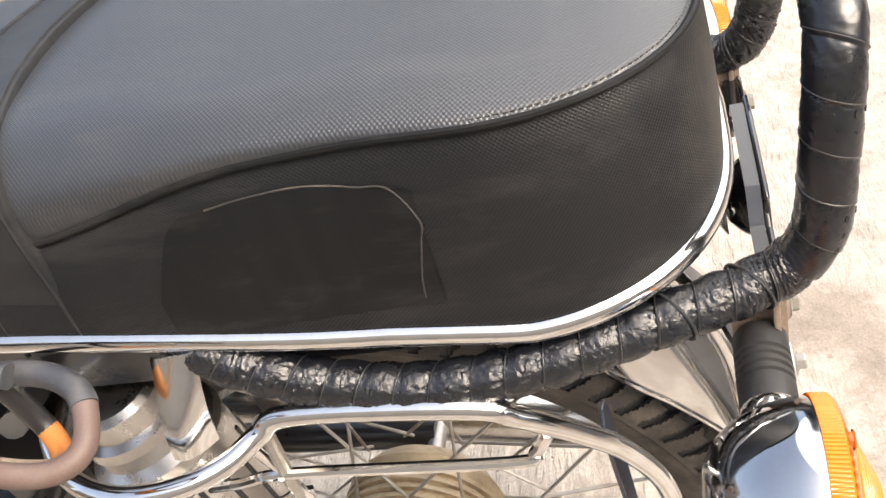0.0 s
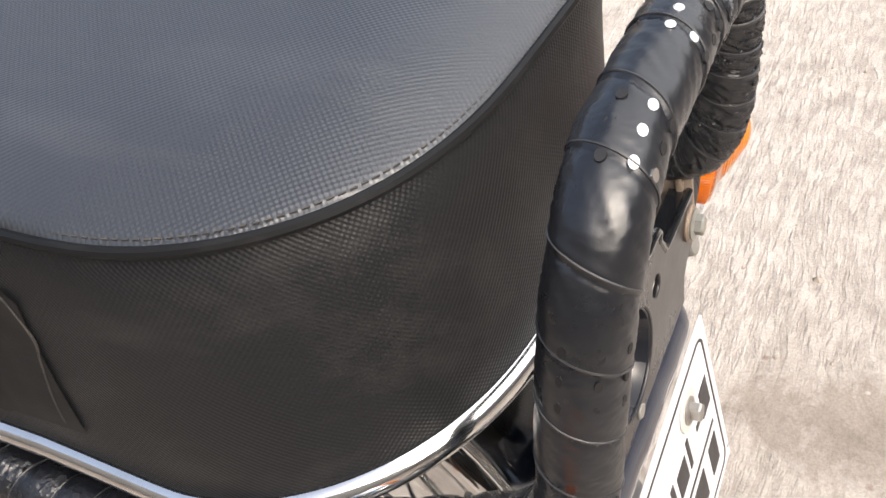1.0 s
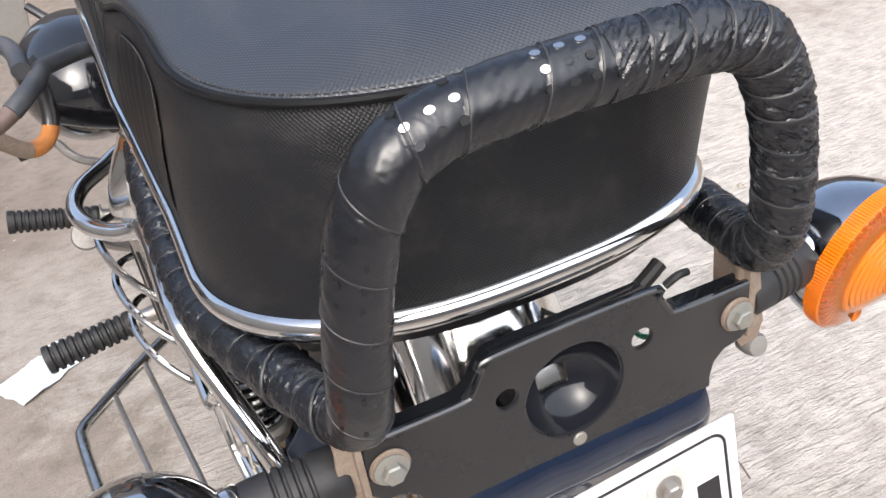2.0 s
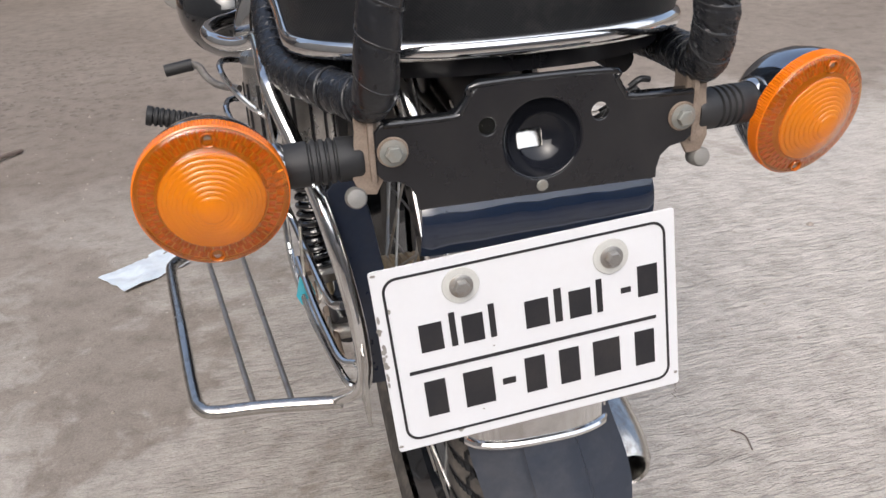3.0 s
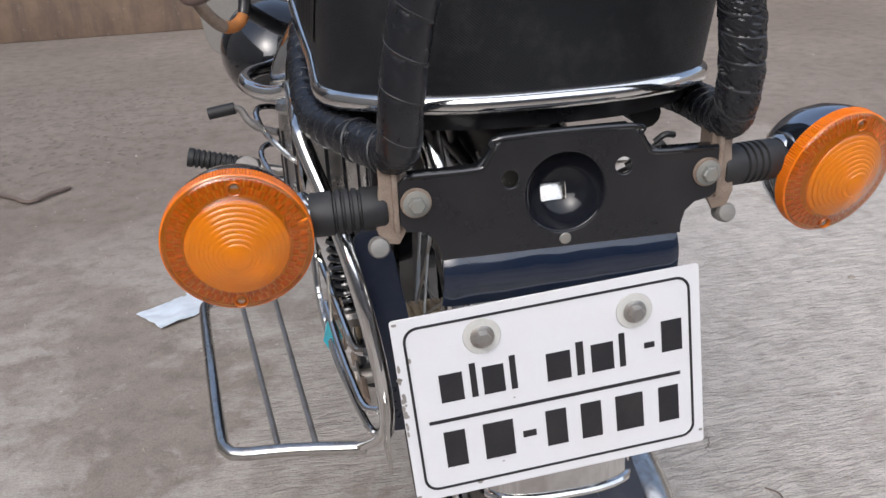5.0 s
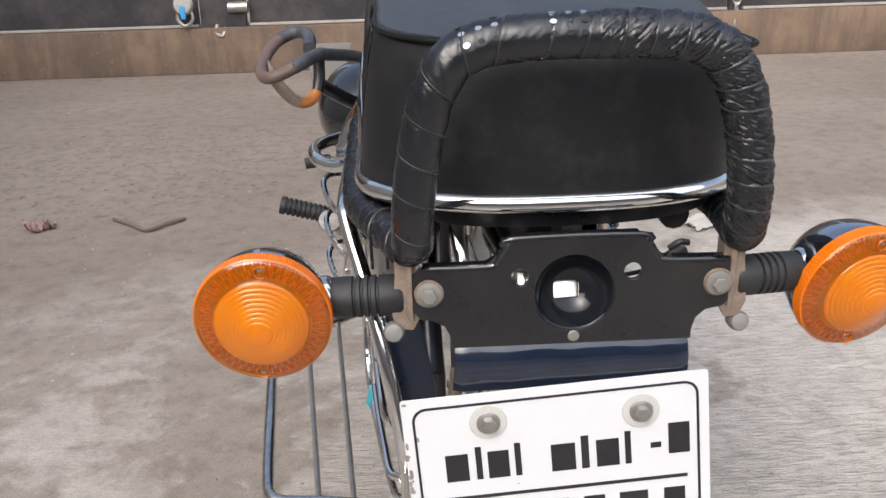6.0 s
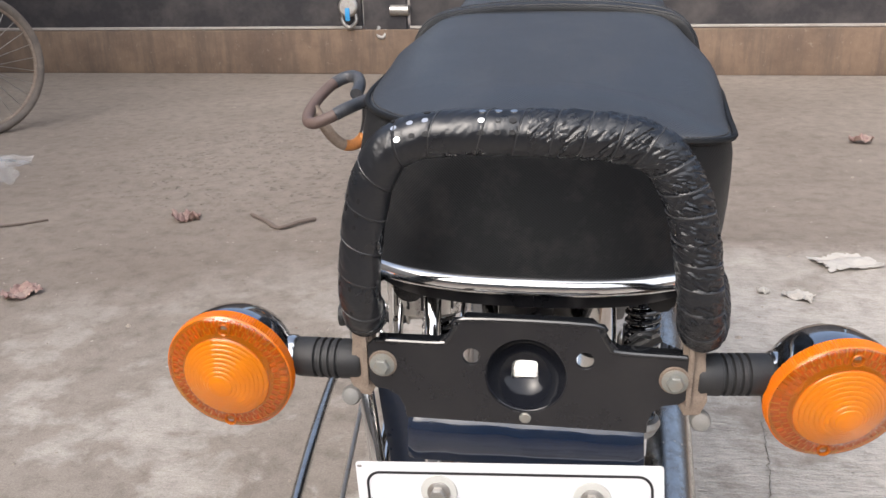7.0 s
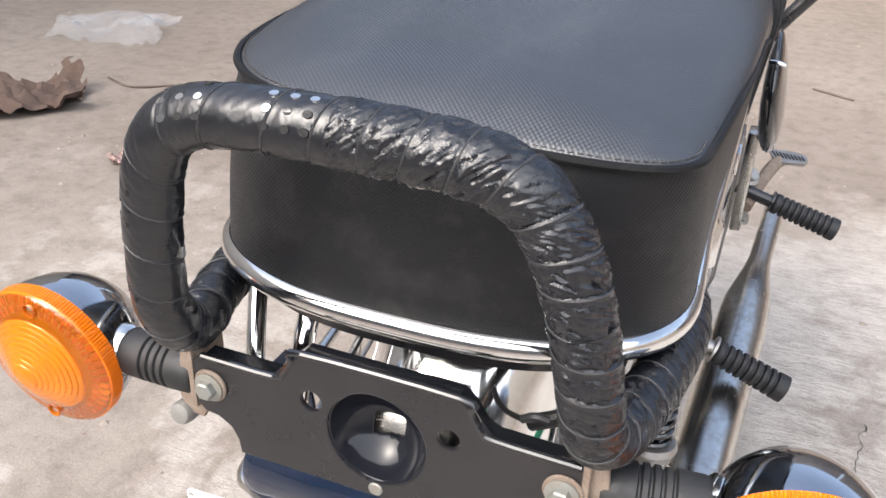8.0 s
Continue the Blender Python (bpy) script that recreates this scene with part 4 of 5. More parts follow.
def indicator(s):
    c = Vector((-0.2036, 0.0105, 0.6137) if s < 0 else (0.1992, 0.0260, 0.6110))
    yaw, dip = (radians(0), radians(-5)) if s < 0 else (radians(10), radians(-10))
    n = Vector((math.sin(yaw) * math.cos(dip), -math.cos(yaw) * math.cos(dip), math.sin(dip)))
    m = axis(c, n)
    ind = part("indicator", lathe([(0.0425, 0.002), (0.0440, 0.0012), (0.0440, -0.003), (0.0425, -0.010), (0.0390, -0.021), (0.0325, -0.032), (0.0235, -0.041), (0.013, -0.046), (0, -0.047)], m, 64), CHROME_DARK, bike, "round indicator with an amber lens and chromed bowl")
    part("reflector", lathe([(0.0425, 0.0022), (0.0415, 0.0030), (0.0330, 0.0016), (0.0240, -0.004), (0.012, -0.009), (0, -0.010)], m, 48), REFLECTOR, ind, "pale reflector inside the lens")
    lens = part("lens", toothed_wall(m, 0.0450, 0.0012, 0.0105), AMBER_RIM, ind, "ribbed amber lens, a little dusty")
    part("lens_face", lathe([(0.0442, 0.0105), (0.0432, 0.0118), (0.0415, 0.0124), (0.0360, 0.0136), (0.0318, 0.0150), (0.0306, 0.0158)], m, 96), AMBER_FACE, lens, "smooth clear outer band of the lens")
    part("prisms", prism_ring(m, 0.0365, 0.0408, 0.0088, 46, 0.0), AMBER_DEEP, lens)
    part("prisms", prism_ring(m, 0.0316, 0.0362, 0.0094, 46, 0.5), AMBER_DEEP, lens)
    rings = [(0.0308, 0.0150)]
    for k in range(9):
        r = 0.0304 - k * 0.0027
        h = 0.0160 + 0.0126 * (k / 9) ** 0.9
        rings += [(r, h), (r - 0.0005, h + 0.0004), (r - 0.0021, h + 0.0010), (r - 0.0026, h + 0.0010)]
    rings += [(0.0056, 0.0286), (0.0035, 0.0291), (0, 0.0292)]
    part("lens_dome", lathe(rings, m, 72), AMBER, lens, "bright ringed dome of the lens")
    for q in (1, -1):
        lx = Vector((0.003 * q, q * 0.0372, 0.0135))
        o = m @ lx
        part("screw_well", lathe([(0.0046, 0.0008), (0.0042, 0.0014), (0.0036, 0.0010), (0.0033, -0.0022), (0, -0.0022)], axis(o, n), 24), AMBER_DEEP, lens)
        part("lens_screw", lathe([(0.0030, -0.0024), (0.0030, -0.0010), (0.0020, -0.0002), (0, -0.0002)], axis(o, n), 16), RUST, lens, "sunken rusty lens screw")
    z = 0.6185 if s < 0 else 0.6215
    prof = [(0, 0), (0.0125, 0), (0.0138, 0.002), (0.0140, 0.010)]
    for k in range(4):
        h = 0.0155 + k * 0.0052
        prof += [(0.0142, h), (0.0126, h + 0.0008), (0.0126, h + 0.0018), (0.0142, h + 0.0026)]
    prof += [(0.0140, 0.046), (0.0130, 0.049), (0, 0.049)]
    part("rubber_boot", lathe(prof, axis((s * 0.1115, 0.021, z), (s, 0.02 if s < 0 else 0.16, -0.02)), 32), RUBBER, ind, "ribbed black rubber boot")
    part("collar", lathe([(0, 0), (0.0135, 0), (0.0148, 0.002), (0.0150, 0.006), (0.0140, 0.012), (0.012, 0.018), (0, 0.018)], axis((s * 0.1590, 0.021 if s < 0 else 0.0287, z), (s, 0.02 if s < 0 else 0.16, -0.02)), 32), CHROME, ind, "chrome collar")
    return ind


indicator(-1)
indicator(1)

# number plate
roll = radians(4.0)
X = Vector((math.cos(roll), 0, math.sin(roll)))
U = Vector((-math.sin(roll), 0.085, math.cos(roll))).normalized()
PLATE = Matrix.Translation((-0.0065, -0.0035, 0.4845)) @ Matrix((X, U, X.cross(U))).transposed().to_4x4()
PW, PH = 0.2125, 0.139
plate = part("number_plate", cut_sheet([rounded(PW, PH, 0.002, 3)], 0.0014, PLATE, 0.0003), PLATE_WHITE, bike, "white number plate with a black border and worn edges", smooth=False)
flat = lambda loops, h: cut_sheet(loops, 0.0004, PLATE @ Matrix.Translation((0, 0, 0.0009 + h)), 0.00005)
part("border_line", flat([rounded(PW - 0.0135, PH - 0.0135, 0.010), list(reversed(rounded(PW - 0.0170, PH - 0.0170, 0.0085)))], 0), PLATE_BLACK, plate)


def bar(u0, u1, v0, v1):
    x0, x1, y0, y1 = (u0 - 0.5) * PW, (u1 - 0.5) * PW, (0.5 - v1) * PH, (0.5 - v0) * PH
    part("writing_bar", flat([[(x0, y0), (x1, y0), (x1, y1), (x0, y1)]], 0), PLATE_BLACK, plate)


bar(0.075, 0.925, 0.562, 0.580)
for u0, u1, v0, v1 in ((0.125, 0.200, 0.322, 0.472), (0.225, 0.245, 0.290, 0.472), (0.265, 0.335, 0.322, 0.472), (0.355, 0.375, 0.290, 0.472), (0.475, 0.555, 0.322, 0.472), (0.575, 0.600, 0.290, 0.472), (0.625, 0.700, 0.322, 0.472), (0.720, 0.740, 0.290, 0.472), (0.805, 0.840, 0.368, 0.398), (0.865, 0.935, 0.270, 0.440), (0.115, 0.185, 0.635, 0.835), (0.245, 0.345, 0.635, 0.835), (0.375, 0.420, 0.720, 0.755), (0.455, 0.525, 0.635, 0.835), (0.575, 0.645, 0.635, 0.835), (0.695, 0.790, 0.635, 0.835), (0.845, 0.915, 0.635, 0.835)):
    bar(u0, u1, v0, v1)
rng = random.Random(8)
WORN = [(0.006, 0.42, 0.018, 0.026), (0.008, 0.97, 0.016, 0.012), (0.215, 0.955, 0.020, 0.020), (0.012, 0.02, 0.016, 0.014), (0.043, 0.215, 0.012, 0.030), (0.990, 0.93, 0.014, 0.016), (0.30, 0.865, 0.008, 0.006), (0.36, 0.52, 0.006, 0.006)]
WORN += [(rng.uniform(0.002, 0.012), rng.uniform(0.20, 0.62), rng.uniform(0.006, 0.020), rng.uniform(0.012, 0.040)) for k in range(12)]
for k, (u, v, w, h) in enumerate(WORN):
    cx, cy = (u - 0.5) * PW, (0.5 - v) * PH
    part("chip", flat([[(cx + w * PW * 0.5 * (1 + 0.5 * noise.noise(Vector((a, k, 1)))) * math.cos(a), cy + h * PH * 0.5 * (1 + 0.5 * noise.noise(Vector((a, k, 5)))) * math.sin(a)) for a in [i * math.pi / 6 for i in range(12)]]], -0.0001), CHIP, plate, "worn grey-brown chip in the plate's paint")
for x, z in ((-0.057, 0.529), (0.049, 0.533)):
    loc = PLATE.inverted() @ Vector((x, -0.002, z))
    m = PLATE @ Matrix.Translation((loc.x, loc.y, 0.0009))
    b = part("plate_bolt", hex_bolt(0.0055, 0.0075, m @ Matrix.Translation((0, 0, 0.001))), STEEL, plate, "grey hexagon bolt")
    part("washer", lathe([(0, 0), (0.0128, 0), (0.0130, 0.0005), (0.0126, 0.0012), (0, 0.0013)], m, 40), NYLON, b, "white plastic washer")


# mudguard and flap
def shell(fn, nu, nv, thick):
    """A sheet with two faces; fn(u, v) gives a place and its outward normal."""
    bm = bmesh.new()
    A, B = [], []
    for i in range(nu + 1):
        ra, rb = [], []
        for j in range(nv + 1):
            p, n = fn(i / nu, j / nv)
            ra.append(bm.verts.new(p))
            rb.append(bm.verts.new(p - n * thick))
        A.append(ra)
        B.append(rb)
    for i in range(nu):
        for j in range(nv):
            bm.faces.new((A[i][j], A[i + 1][j], A[i + 1][j + 1], A[i][j + 1]))
            bm.faces.new((B[i][j], B[i][j + 1], B[i + 1][j + 1], B[i + 1][j]))
    for i in range(nu):
        bm.faces.new((A[i][0], B[i][0], B[i + 1][0], A[i + 1][0]))
        bm.faces.new((A[i][nv], A[i + 1][nv], B[i + 1][nv], B[i][nv]))
    for j in range(nv):
        bm.faces.new((A[0][j], A[0][j + 1], B[0][j + 1], B[0][j]))
        bm.faces.new((A[nu][j], B[nu][j], B[nu][j + 1], A[nu][j + 1]))
    bmesh.ops.recalc_face_normals(bm, faces=bm.faces)
    return bm


def fold_at(u, v):
    w = (u - 0.5) * 2
    swell = 0.0050 * math.sin(math.pi * v ** 0.85) + 0.0007 * noise.noise(Vector((u * 9, v * 2, 3)))
    return Vector((0.0012 + (0.0795 + 0.002 * v) * w, 0.0080 - swell + 0.002 * soft(abs(w), 0.95, 1.0), 0.5848 - 0.036 * v)), Vector((0, -1, 0.2)).normalized()


part("lower_fold", shell(fold_at, 30, 12, 0.002), NAVY, bracket, "glossy navy lower fold of the bracket")


GUARD = smooth_path([(0, -0.003, 0.388), (0, 0.012, 0.455), (0, 0.040, 0.530), (0, 0.077, 0.587), (0, 0.116, 0.632), (0, 0.165, 0.656), (0, 0.240, 0.664), (0, 0.330, 0.667), (0, 0.450, 0.655), (0, 0.560, 0.610)], 8)


def guard_at(u, v):
    k, w = u * (len(GUARD) - 1), (v - 0.5) * 2
    i = min(int(k), len(GUARD) - 2)
    p = GUARD[i].lerp(GUARD[i + 1], k - i)
    t = (GUARD[i + 1] - GUARD[i]).normalized()
    n = Vector((0, -t.z, t.y))
    drop = (0.016 + 0.036 * soft(u, 0.04, 0.3)) * abs(w) ** 3 + 0.005 * soft(abs(w), 0.9, 1.0)
    return p + Vector((0.003 + (0.055 + 0.008 * soft(u, 0.0, 0.25)) * w - 0.004 * u, 0, 0)) - n * drop, (n + Vector((0.8 * w * abs(w), 0, 0))).normalized()


mudguard = part("mudguard", shell(guard_at, 44, 20, 0.0015), CHROME, bike, "chrome rear mudguard")
part("rolled_edge", sweep([guard_at(0.0, v)[0] for v in np.linspace(0, 1, 24)], 0.0036, 10), CHROME, mudguard)


def flap_at(u, v):
    w = (u - 0.5) * 2
    left = -0.053 + 0.013 * soft(v, 0.2, 1.0)
    right = 0.060 + 0.016 * soft(v, 0.0, 0.8)
    mid, half = (left + right) / 2, (right - left) / 2
    squeeze = 1 - (0.10 if w < 0 else 0.03) * soft(v, 0.75, 1.0) ** 2 * abs(w)
    z = 0.414 - 0.121 * v * (1 - (0.15 if w < 0 else 0.10) * abs(w) ** 6) + 0.005 * w * v
    ridge = (1 - soft(abs(w - 0.02), 0.36, 0.385)) * soft(v, 0.14, 0.17) * (1 - 0.8 * soft(v, 0.86, 1.0))
    y = 0.0075 - 0.0375 * v + 0.020 * w * w - 0.0026 * ridge + 0.0008 * noise.noise(Vector((u * 4, v * 4, 2)))
    return Vector((mid + half * w * squeeze, y, z)), Vector((0.3 * w, -1, 0)).normalized()


part("mud_flap", shell(flap_at, 90, 36, 0.003), FLAP, mudguard, "dusty dark navy plastic mud flap with scratches")
for ax, az, bx, bz in ((-0.004, 0.297, 0.001, 0.320), (0.001, 0.294, 0.004, 0.308), (0.006, 0.292, 0.005, 0.302), (0.011, 0.291, 0.007, 0.299), (0.060, 0.395, 0.068, 0.399)):
    part("scratch", sweep([flap_at(0.5, (0.414 - az) / 0.126)[0] + Vector((ax - 0.013, -0.0002, 0)), flap_at(0.5, (0.414 - bz) / 0.126)[0] + Vector((bx - 0.013, -0.0002, 0))] if ax < 0.05 else [Vector((0.052, 0.0145, 0.397)), Vector((0.058, 0.0165, 0.400))], 0.00035, 5), SCUFF, mudguard)
part("side_valance", cut_sheet([[(-0.128, 0.560), (-0.122, 0.500), (-0.117, 0.460), (-0.113, 0.420), (-0.108, 0.385), (-0.084, 0.385), (-0.087, 0.430), (-0.092, 0.490), (-0.099, 0.540), (-0.106, 0.566), (-0.118, 0.572)]], 0.003, Matrix.Translation((0, 0.112, 0)) @ Matrix.Rotation(radians(90), 4, "X"), 0.001), NAVY_SATIN, mudguard, "dusty navy side valance beside the mudguard")
part("guard_seam", sweep([guard_at(u, 0.0)[0] for u in np.linspace(0, 0.9, 40)], 0.0022, 8), CHROME, mudguard)
part("guard_seam", sweep([guard_at(u, 1.0)[0] for u in np.linspace(0, 0.9, 40)], 0.0022, 8), CHROME, mudguard)
part("chrome_stay", rod([(-0.074, 0.12, 0.668), (-0.071, 0.07, 0.640), (-0.068, 0.04, 0.57), (-0.066, 0.03, 0.50), (-0.062, 0.025, 0.44)], 0.0065, 12), CHROME, mudguard)


# rear wheel
HUBM = axis((WX, WY, WZ), (1, 0, 0))


def tyre_mesh():
    """A tyre with two zigzag grooves, a fine middle groove and slanted shoulder blocks."""
    nt, nw = 960, 90
    verts, faces, deep = [], [], []
    for i in range(nt):
        th = 2 * math.pi * i / nt
        step = th * 80 / (2 * math.pi)
        tri = abs((step % 1.0) * 2 - 1)
        for j in range(nw):
            psi = radians(-128 + 256 * j / (nw - 1))
            w = psi / radians(82)
            cut = 0.0
            if abs(w) < 1.0:
                side = 1 if w > 0 else -1
                zig = 0.085 * (min(1.0, max(0.0, tri * 2.2 - 0.6)) - 0.5)
                if abs(abs(w) - 0.27 - zig * side) < 0.022 or abs(w - 0.03) < 0.010:
                    cut = 1.0
                lug = (step + 1.3 * abs(w) + (0.5 if w > 0 else 0)) % 1.0
                if lug < 0.24 and abs(w) > 0.36:
                    cut = 0.9
                if abs(abs(w) - 0.58 - 0.8 * zig) < 0.018:
                    cut = 0.7
            deep.append(cut)
            r = 0.2705 + 0.0405 * math.cos(psi) - 0.0075 * cut
            x = 0.0425 * math.sin(psi) * (1.0 if abs(psi) < 1.6 else 0.97)
            verts.append((x + WX, WY + r * math.cos(th), WZ + r * math.sin(th)))
    for i in range(nt):
        a, b = i * nw, ((i + 1) % nt) * nw
        for j in range(nw - 1):
            faces.append((a + j, b + j, b + j + 1, a + j + 1))
    me = bpy.data.meshes.new("tyre")
    me.from_pydata(verts, [], faces)
    # groove faces get dark rubber, shade put into colour; the tops stay dusty
    me.polygons.foreach_set("material_index", [1 if max(deep[k] for k in f) > 0.5 else 0 for f in faces])
    me.update()
    return me


wheel = part("rear_wheel", lathe([(0.244, -0.026), (0.248, -0.024), (0.240, -0.018), (0.231, -0.012), (0.228, 0), (0.231, 0.012), (0.240, 0.018), (0.248, 0.024), (0.244, 0.026), (0.236, 0.020), (0.224, 0.010), (0.221, 0), (0.224, -0.010), (0.236, -0.020), (0.244, -0.026)], HUBM, 72), BLACK_GLOSS, bike, "spoked rear wheel with a dark rim and a dusty tyre")
part("tyre", tyre_mesh(), TYRE, wheel, "dusty black tyre with a zigzag block tread").data.materials.append(RUBBER)
ribs = [(0.0, -0.060), (0.030, -0.060), (0.034, -0.056), (0.070, -0.052)]
for k in range(6):
    h = -0.050 + k * 0.009
    ribs += [(0.0745, h), (0.0745, h + 0.004), (0.070, h + 0.0045), (0.070, h + 0.0085)]
hub = part("hub", lathe(ribs + [(0.074, 0.012), (0.060, 0.030), (0.030, 0.045), (0, 0.050)], HUBM, 64), HUB, wheel, "oxidised ribbed brake drum hub")
for k in range(10):
    a = 2 * math.pi * k / 10
    part("hub_rivet", lathe([(0.0045, 0), (0.004, 0.002), (0, 0.003)], axis((WX - 0.0535, WY + 0.060 * math.cos(a), WZ + 0.060 * math.sin(a)), (-1, 0, 0)), 10), STEEL, wheel)
for k in range(36):
    a = 2 * math.pi * k / 36
    side = -1 if k % 2 else 1
    b = a + radians(34) * (1 if (k // 2) % 2 else -1)
    part("spoke", sweep([Vector((WX + side * 0.034, WY + 0.068 * math.cos(b), WZ + 0.068 * math.sin(b))), Vector((WX, WY + 0.226 * math.cos(a), WZ + 0.226 * math.sin(a)))], 0.0016, 6), STEEL, wheel)
swing = part("swingarm", rod([(WX - 0.088, WY, WZ), (WX - 0.092, 0.6, 0.315), (WX - 0.085, 0.85, 0.33)], 0.017, 14), BLACK_PAINT, bike)
part("swingarm_leg", rod([(WX + 0.088, WY, WZ), (WX + 0.092, 0.6, 0.315), (WX + 0.085, 0.85, 0.33)], 0.017, 14), BLACK_PAINT, swing)
part("axle", rod([(WX - 0.115, WY, WZ), (WX + 0.115, WY, WZ)], 0.009, 12, 1), STEEL, swing)
part("axle_nut", hex_bolt(0.012, 0.012, axis((WX - 0.106, WY, WZ), (-1, 0, 0))), STEEL, swing)
part("chain_adjuster", rod([(WX - 0.105, WY - 0.05, WZ), (WX - 0.105, WY + 0.05, WZ)], 0.006, 8, 1), RUST, swing)
chain = part("chain_case", slab(WX - 0.075, WX - 0.058, 0.33, 0.85, 0.345, 0.385, 0.006), BLACK_PAINT, bike)


def shock(x):
    top, low = Vector((x, 0.400, 0.600)), Vector((x, 0.372, 0.325))
    d = (low - top).normalized()
    s = part("shock_absorber", rod([top, low], 0.0125, 14, 1), CHROME, bike, "rear shock absorber with a black coil spring")
    n = int(19 * 22)
    u = d.orthogonal().normalized()
    w = d.cross(u)
    P = []
    for i in range(n + 1):
        a = 2 * math.pi * i / 22
        P.append(top + d * (0.045 + 0.185 * i / n) + (u * math.cos(a) + w * math.sin(a)) * 0.0170)
    part("coil_spring", sweep(P, 0.0031, 8), BLACK_GLOSS, s)
    part("upper_cup", lathe([(0, 0), (0.020, 0.0), (0.025, 0.008), (0.0255, 0.045), (0.022, 0.047), (0, 0.047)], axis(top, d), 32), CHROME, s)
    part("lower_seat", lathe([(0, 0), (0.024, 0.0), (0.026, 0.006), (0.02, 0.018), (0, 0.018)], axis(low - d * 0.045, d), 32), STEEL, s)


shock(-0.124)
shock(0.106)
CAN = axis((-0.134, 0.386, 0.496), (0.0, 0.10, 1))
can = part("chrome_canister", lathe([(r, h * 0.61) for r, h in ((0, 0.246), (0.024, 0.246), (0.029, 0.240), (0.030, 0.218), (0.036, 0.214), (0.037, 0.202), (0.033, 0.198), (0.036, 0.184), (0.044, 0.176), (0.0455, 0.164), (0.0430, 0.158), (0.0440, 0.140), (0.0440, 0.0), (0.041, -0.006), (0, -0.006))], CAN, 48), BRUSHED, bike, "chrome shroud over the shock absorber")
# thin dark stripes along the shroud's body
for k in range(16):
    a = 2 * math.pi * k / 16
    part("shroud_stripe", sweep([CAN @ Vector((0.0434 * math.cos(a), 0.0434 * math.sin(a), h)) for h in (0.006, 0.040, 0.080)], 0.0022, 6), BLACK_PAINT, can)


def tab_at(u, v):
    top = Vector((-0.1520, 0.310, 0.692)).lerp(Vector((-0.1550, 0.337, 0.692)), u)
    low = Vector((-0.1650, 0.321, 0.631)).lerp(Vector((-0.1800, 0.343, 0.634)), u)
    p = top.lerp(low, v ** 0.8)
    p.x -= 0.006 * math.sin(math.pi * u) * (0.4 + 0.6 * v) + 0.004 * math.sin(math.pi * v)
    return p, Vector((-0.85, -0.45, 0.25)).normalized()


part("canister_bracket", shell(tab_at, 12, 12, 0.0028), CHROME, can, "chrome mounting tab of the grab rail")

# side guard, foot rack and hand grip
guard = part("side_guard", rod([(-0.120, 0.455, 0.636), (-0.150, 0.445, 0.640), (-0.178, 0.425, 0.634), (-0.197, 0.395, 0.635), (-0.204, 0.362, 0.635), (-0.198, 0.330, 0.634), (-0.184, 0.308, 0.633), (-0.168, 0.292, 0.636), (-0.161, 0.270, 0.643), (-0.160, 0.172, 0.637), (-0.156, 0.148, 0.622), (-0.145, 0.122, 0.590), (-0.135, 0.100, 0.556), (-0.125, 0.084, 0.505), (-0.117, 0.084, 0.440), (-0.118, 0.105, 0.388), (-0.133, 0.196, 0.313)], 0.0066, 14, 10), CHROME, bike, "chrome tube guard beside the rear wheel")
part("flattened_end", slab(-0.1195, -0.1165, 0.070, 0.120, 0.372, 0.440, 0.001), CHROME_OLD, guard)
for z in (0.561, 0.520, 0.480):
    part("guard_wire", rod([(-0.153, 0.296, z - 0.004), (-0.158, 0.304, z + 0.001), (-0.172, 0.312, z + 0.010), (-0.190, 0.336, z + 0.026), (-0.1985, 0.372, z + 0.036), (-0.193, 0.412, z + 0.034), (-0.172, 0.440, z + 0.024), (-0.148, 0.446, z + 0.014)], 0.0031, 10, 8), CHROME, guard)
part("guard_rod", rod([(-0.158, 0.375, 0.570), (-0.160, 0.335, 0.578), (-0.160, 0.295, 0.586), (-0.160, 0.160, 0.586), (-0.157, 0.145, 0.590), (-0.154, 0.136, 0.602)], 0.0038, 10, 8), CHROME, guard)
part("guard_brace", rod([(-0.161, 0.292, 0.640), (-0.158, 0.302, 0.576), (-0.156, 0.300, 0.49)], 0.0046, 10, 1), STEEL, guard)
for pts in ([(-0.160, 0.312, 0.620), (-0.157, 0.300, 0.565), (-0.158, 0.295, 0.490), (-0.1575, 0.280, 0.432), (-0.152, 0.236, 0.409), (-0.1455, 0.20, 0.395), (-0.138, 0.16, 0.389), (-0.130, 0.118, 0.387), (-0.124, 0.108, 0.386)], [(-0.160, 0.38, 0.55), (-0.158, 0.33, 0.484), (-0.148, 0.25, 0.466), (-0.1395, 0.17, 0.459), (-0.1345, 0.122, 0.461), (-0.127, 0.102, 0.468)], [(-0.152, 0.26, 0.436), (-0.145, 0.20, 0.4205), (-0.138, 0.15, 0.413), (-0.132, 0.11, 0.413), (-0.122, 0.095, 0.417)]):
    part("guard_wire", rod(pts, 0.0034, 10, 8), CHROME, guard)
part("tag", cut_sheet([[(-0.009, -0.004), (-0.005, -0.013), (0.004, -0.012), (0.008, -0.004), (0.003, 0.013), (-0.004, 0.013)]], 0.0015, Matrix.Translation((-0.149, 0.235, 0.414)) @ Matrix.Rotation(radians(75), 4, "X")), BLUE_TAG, guard, "small turquoise tag")
part("tag_wire", rod([(-0.149, 0.234, 0.426), (-0.149, 0.225, 0.455), (-0.148, 0.215, 0.49)], 0.0016, 6), STEEL, guard)
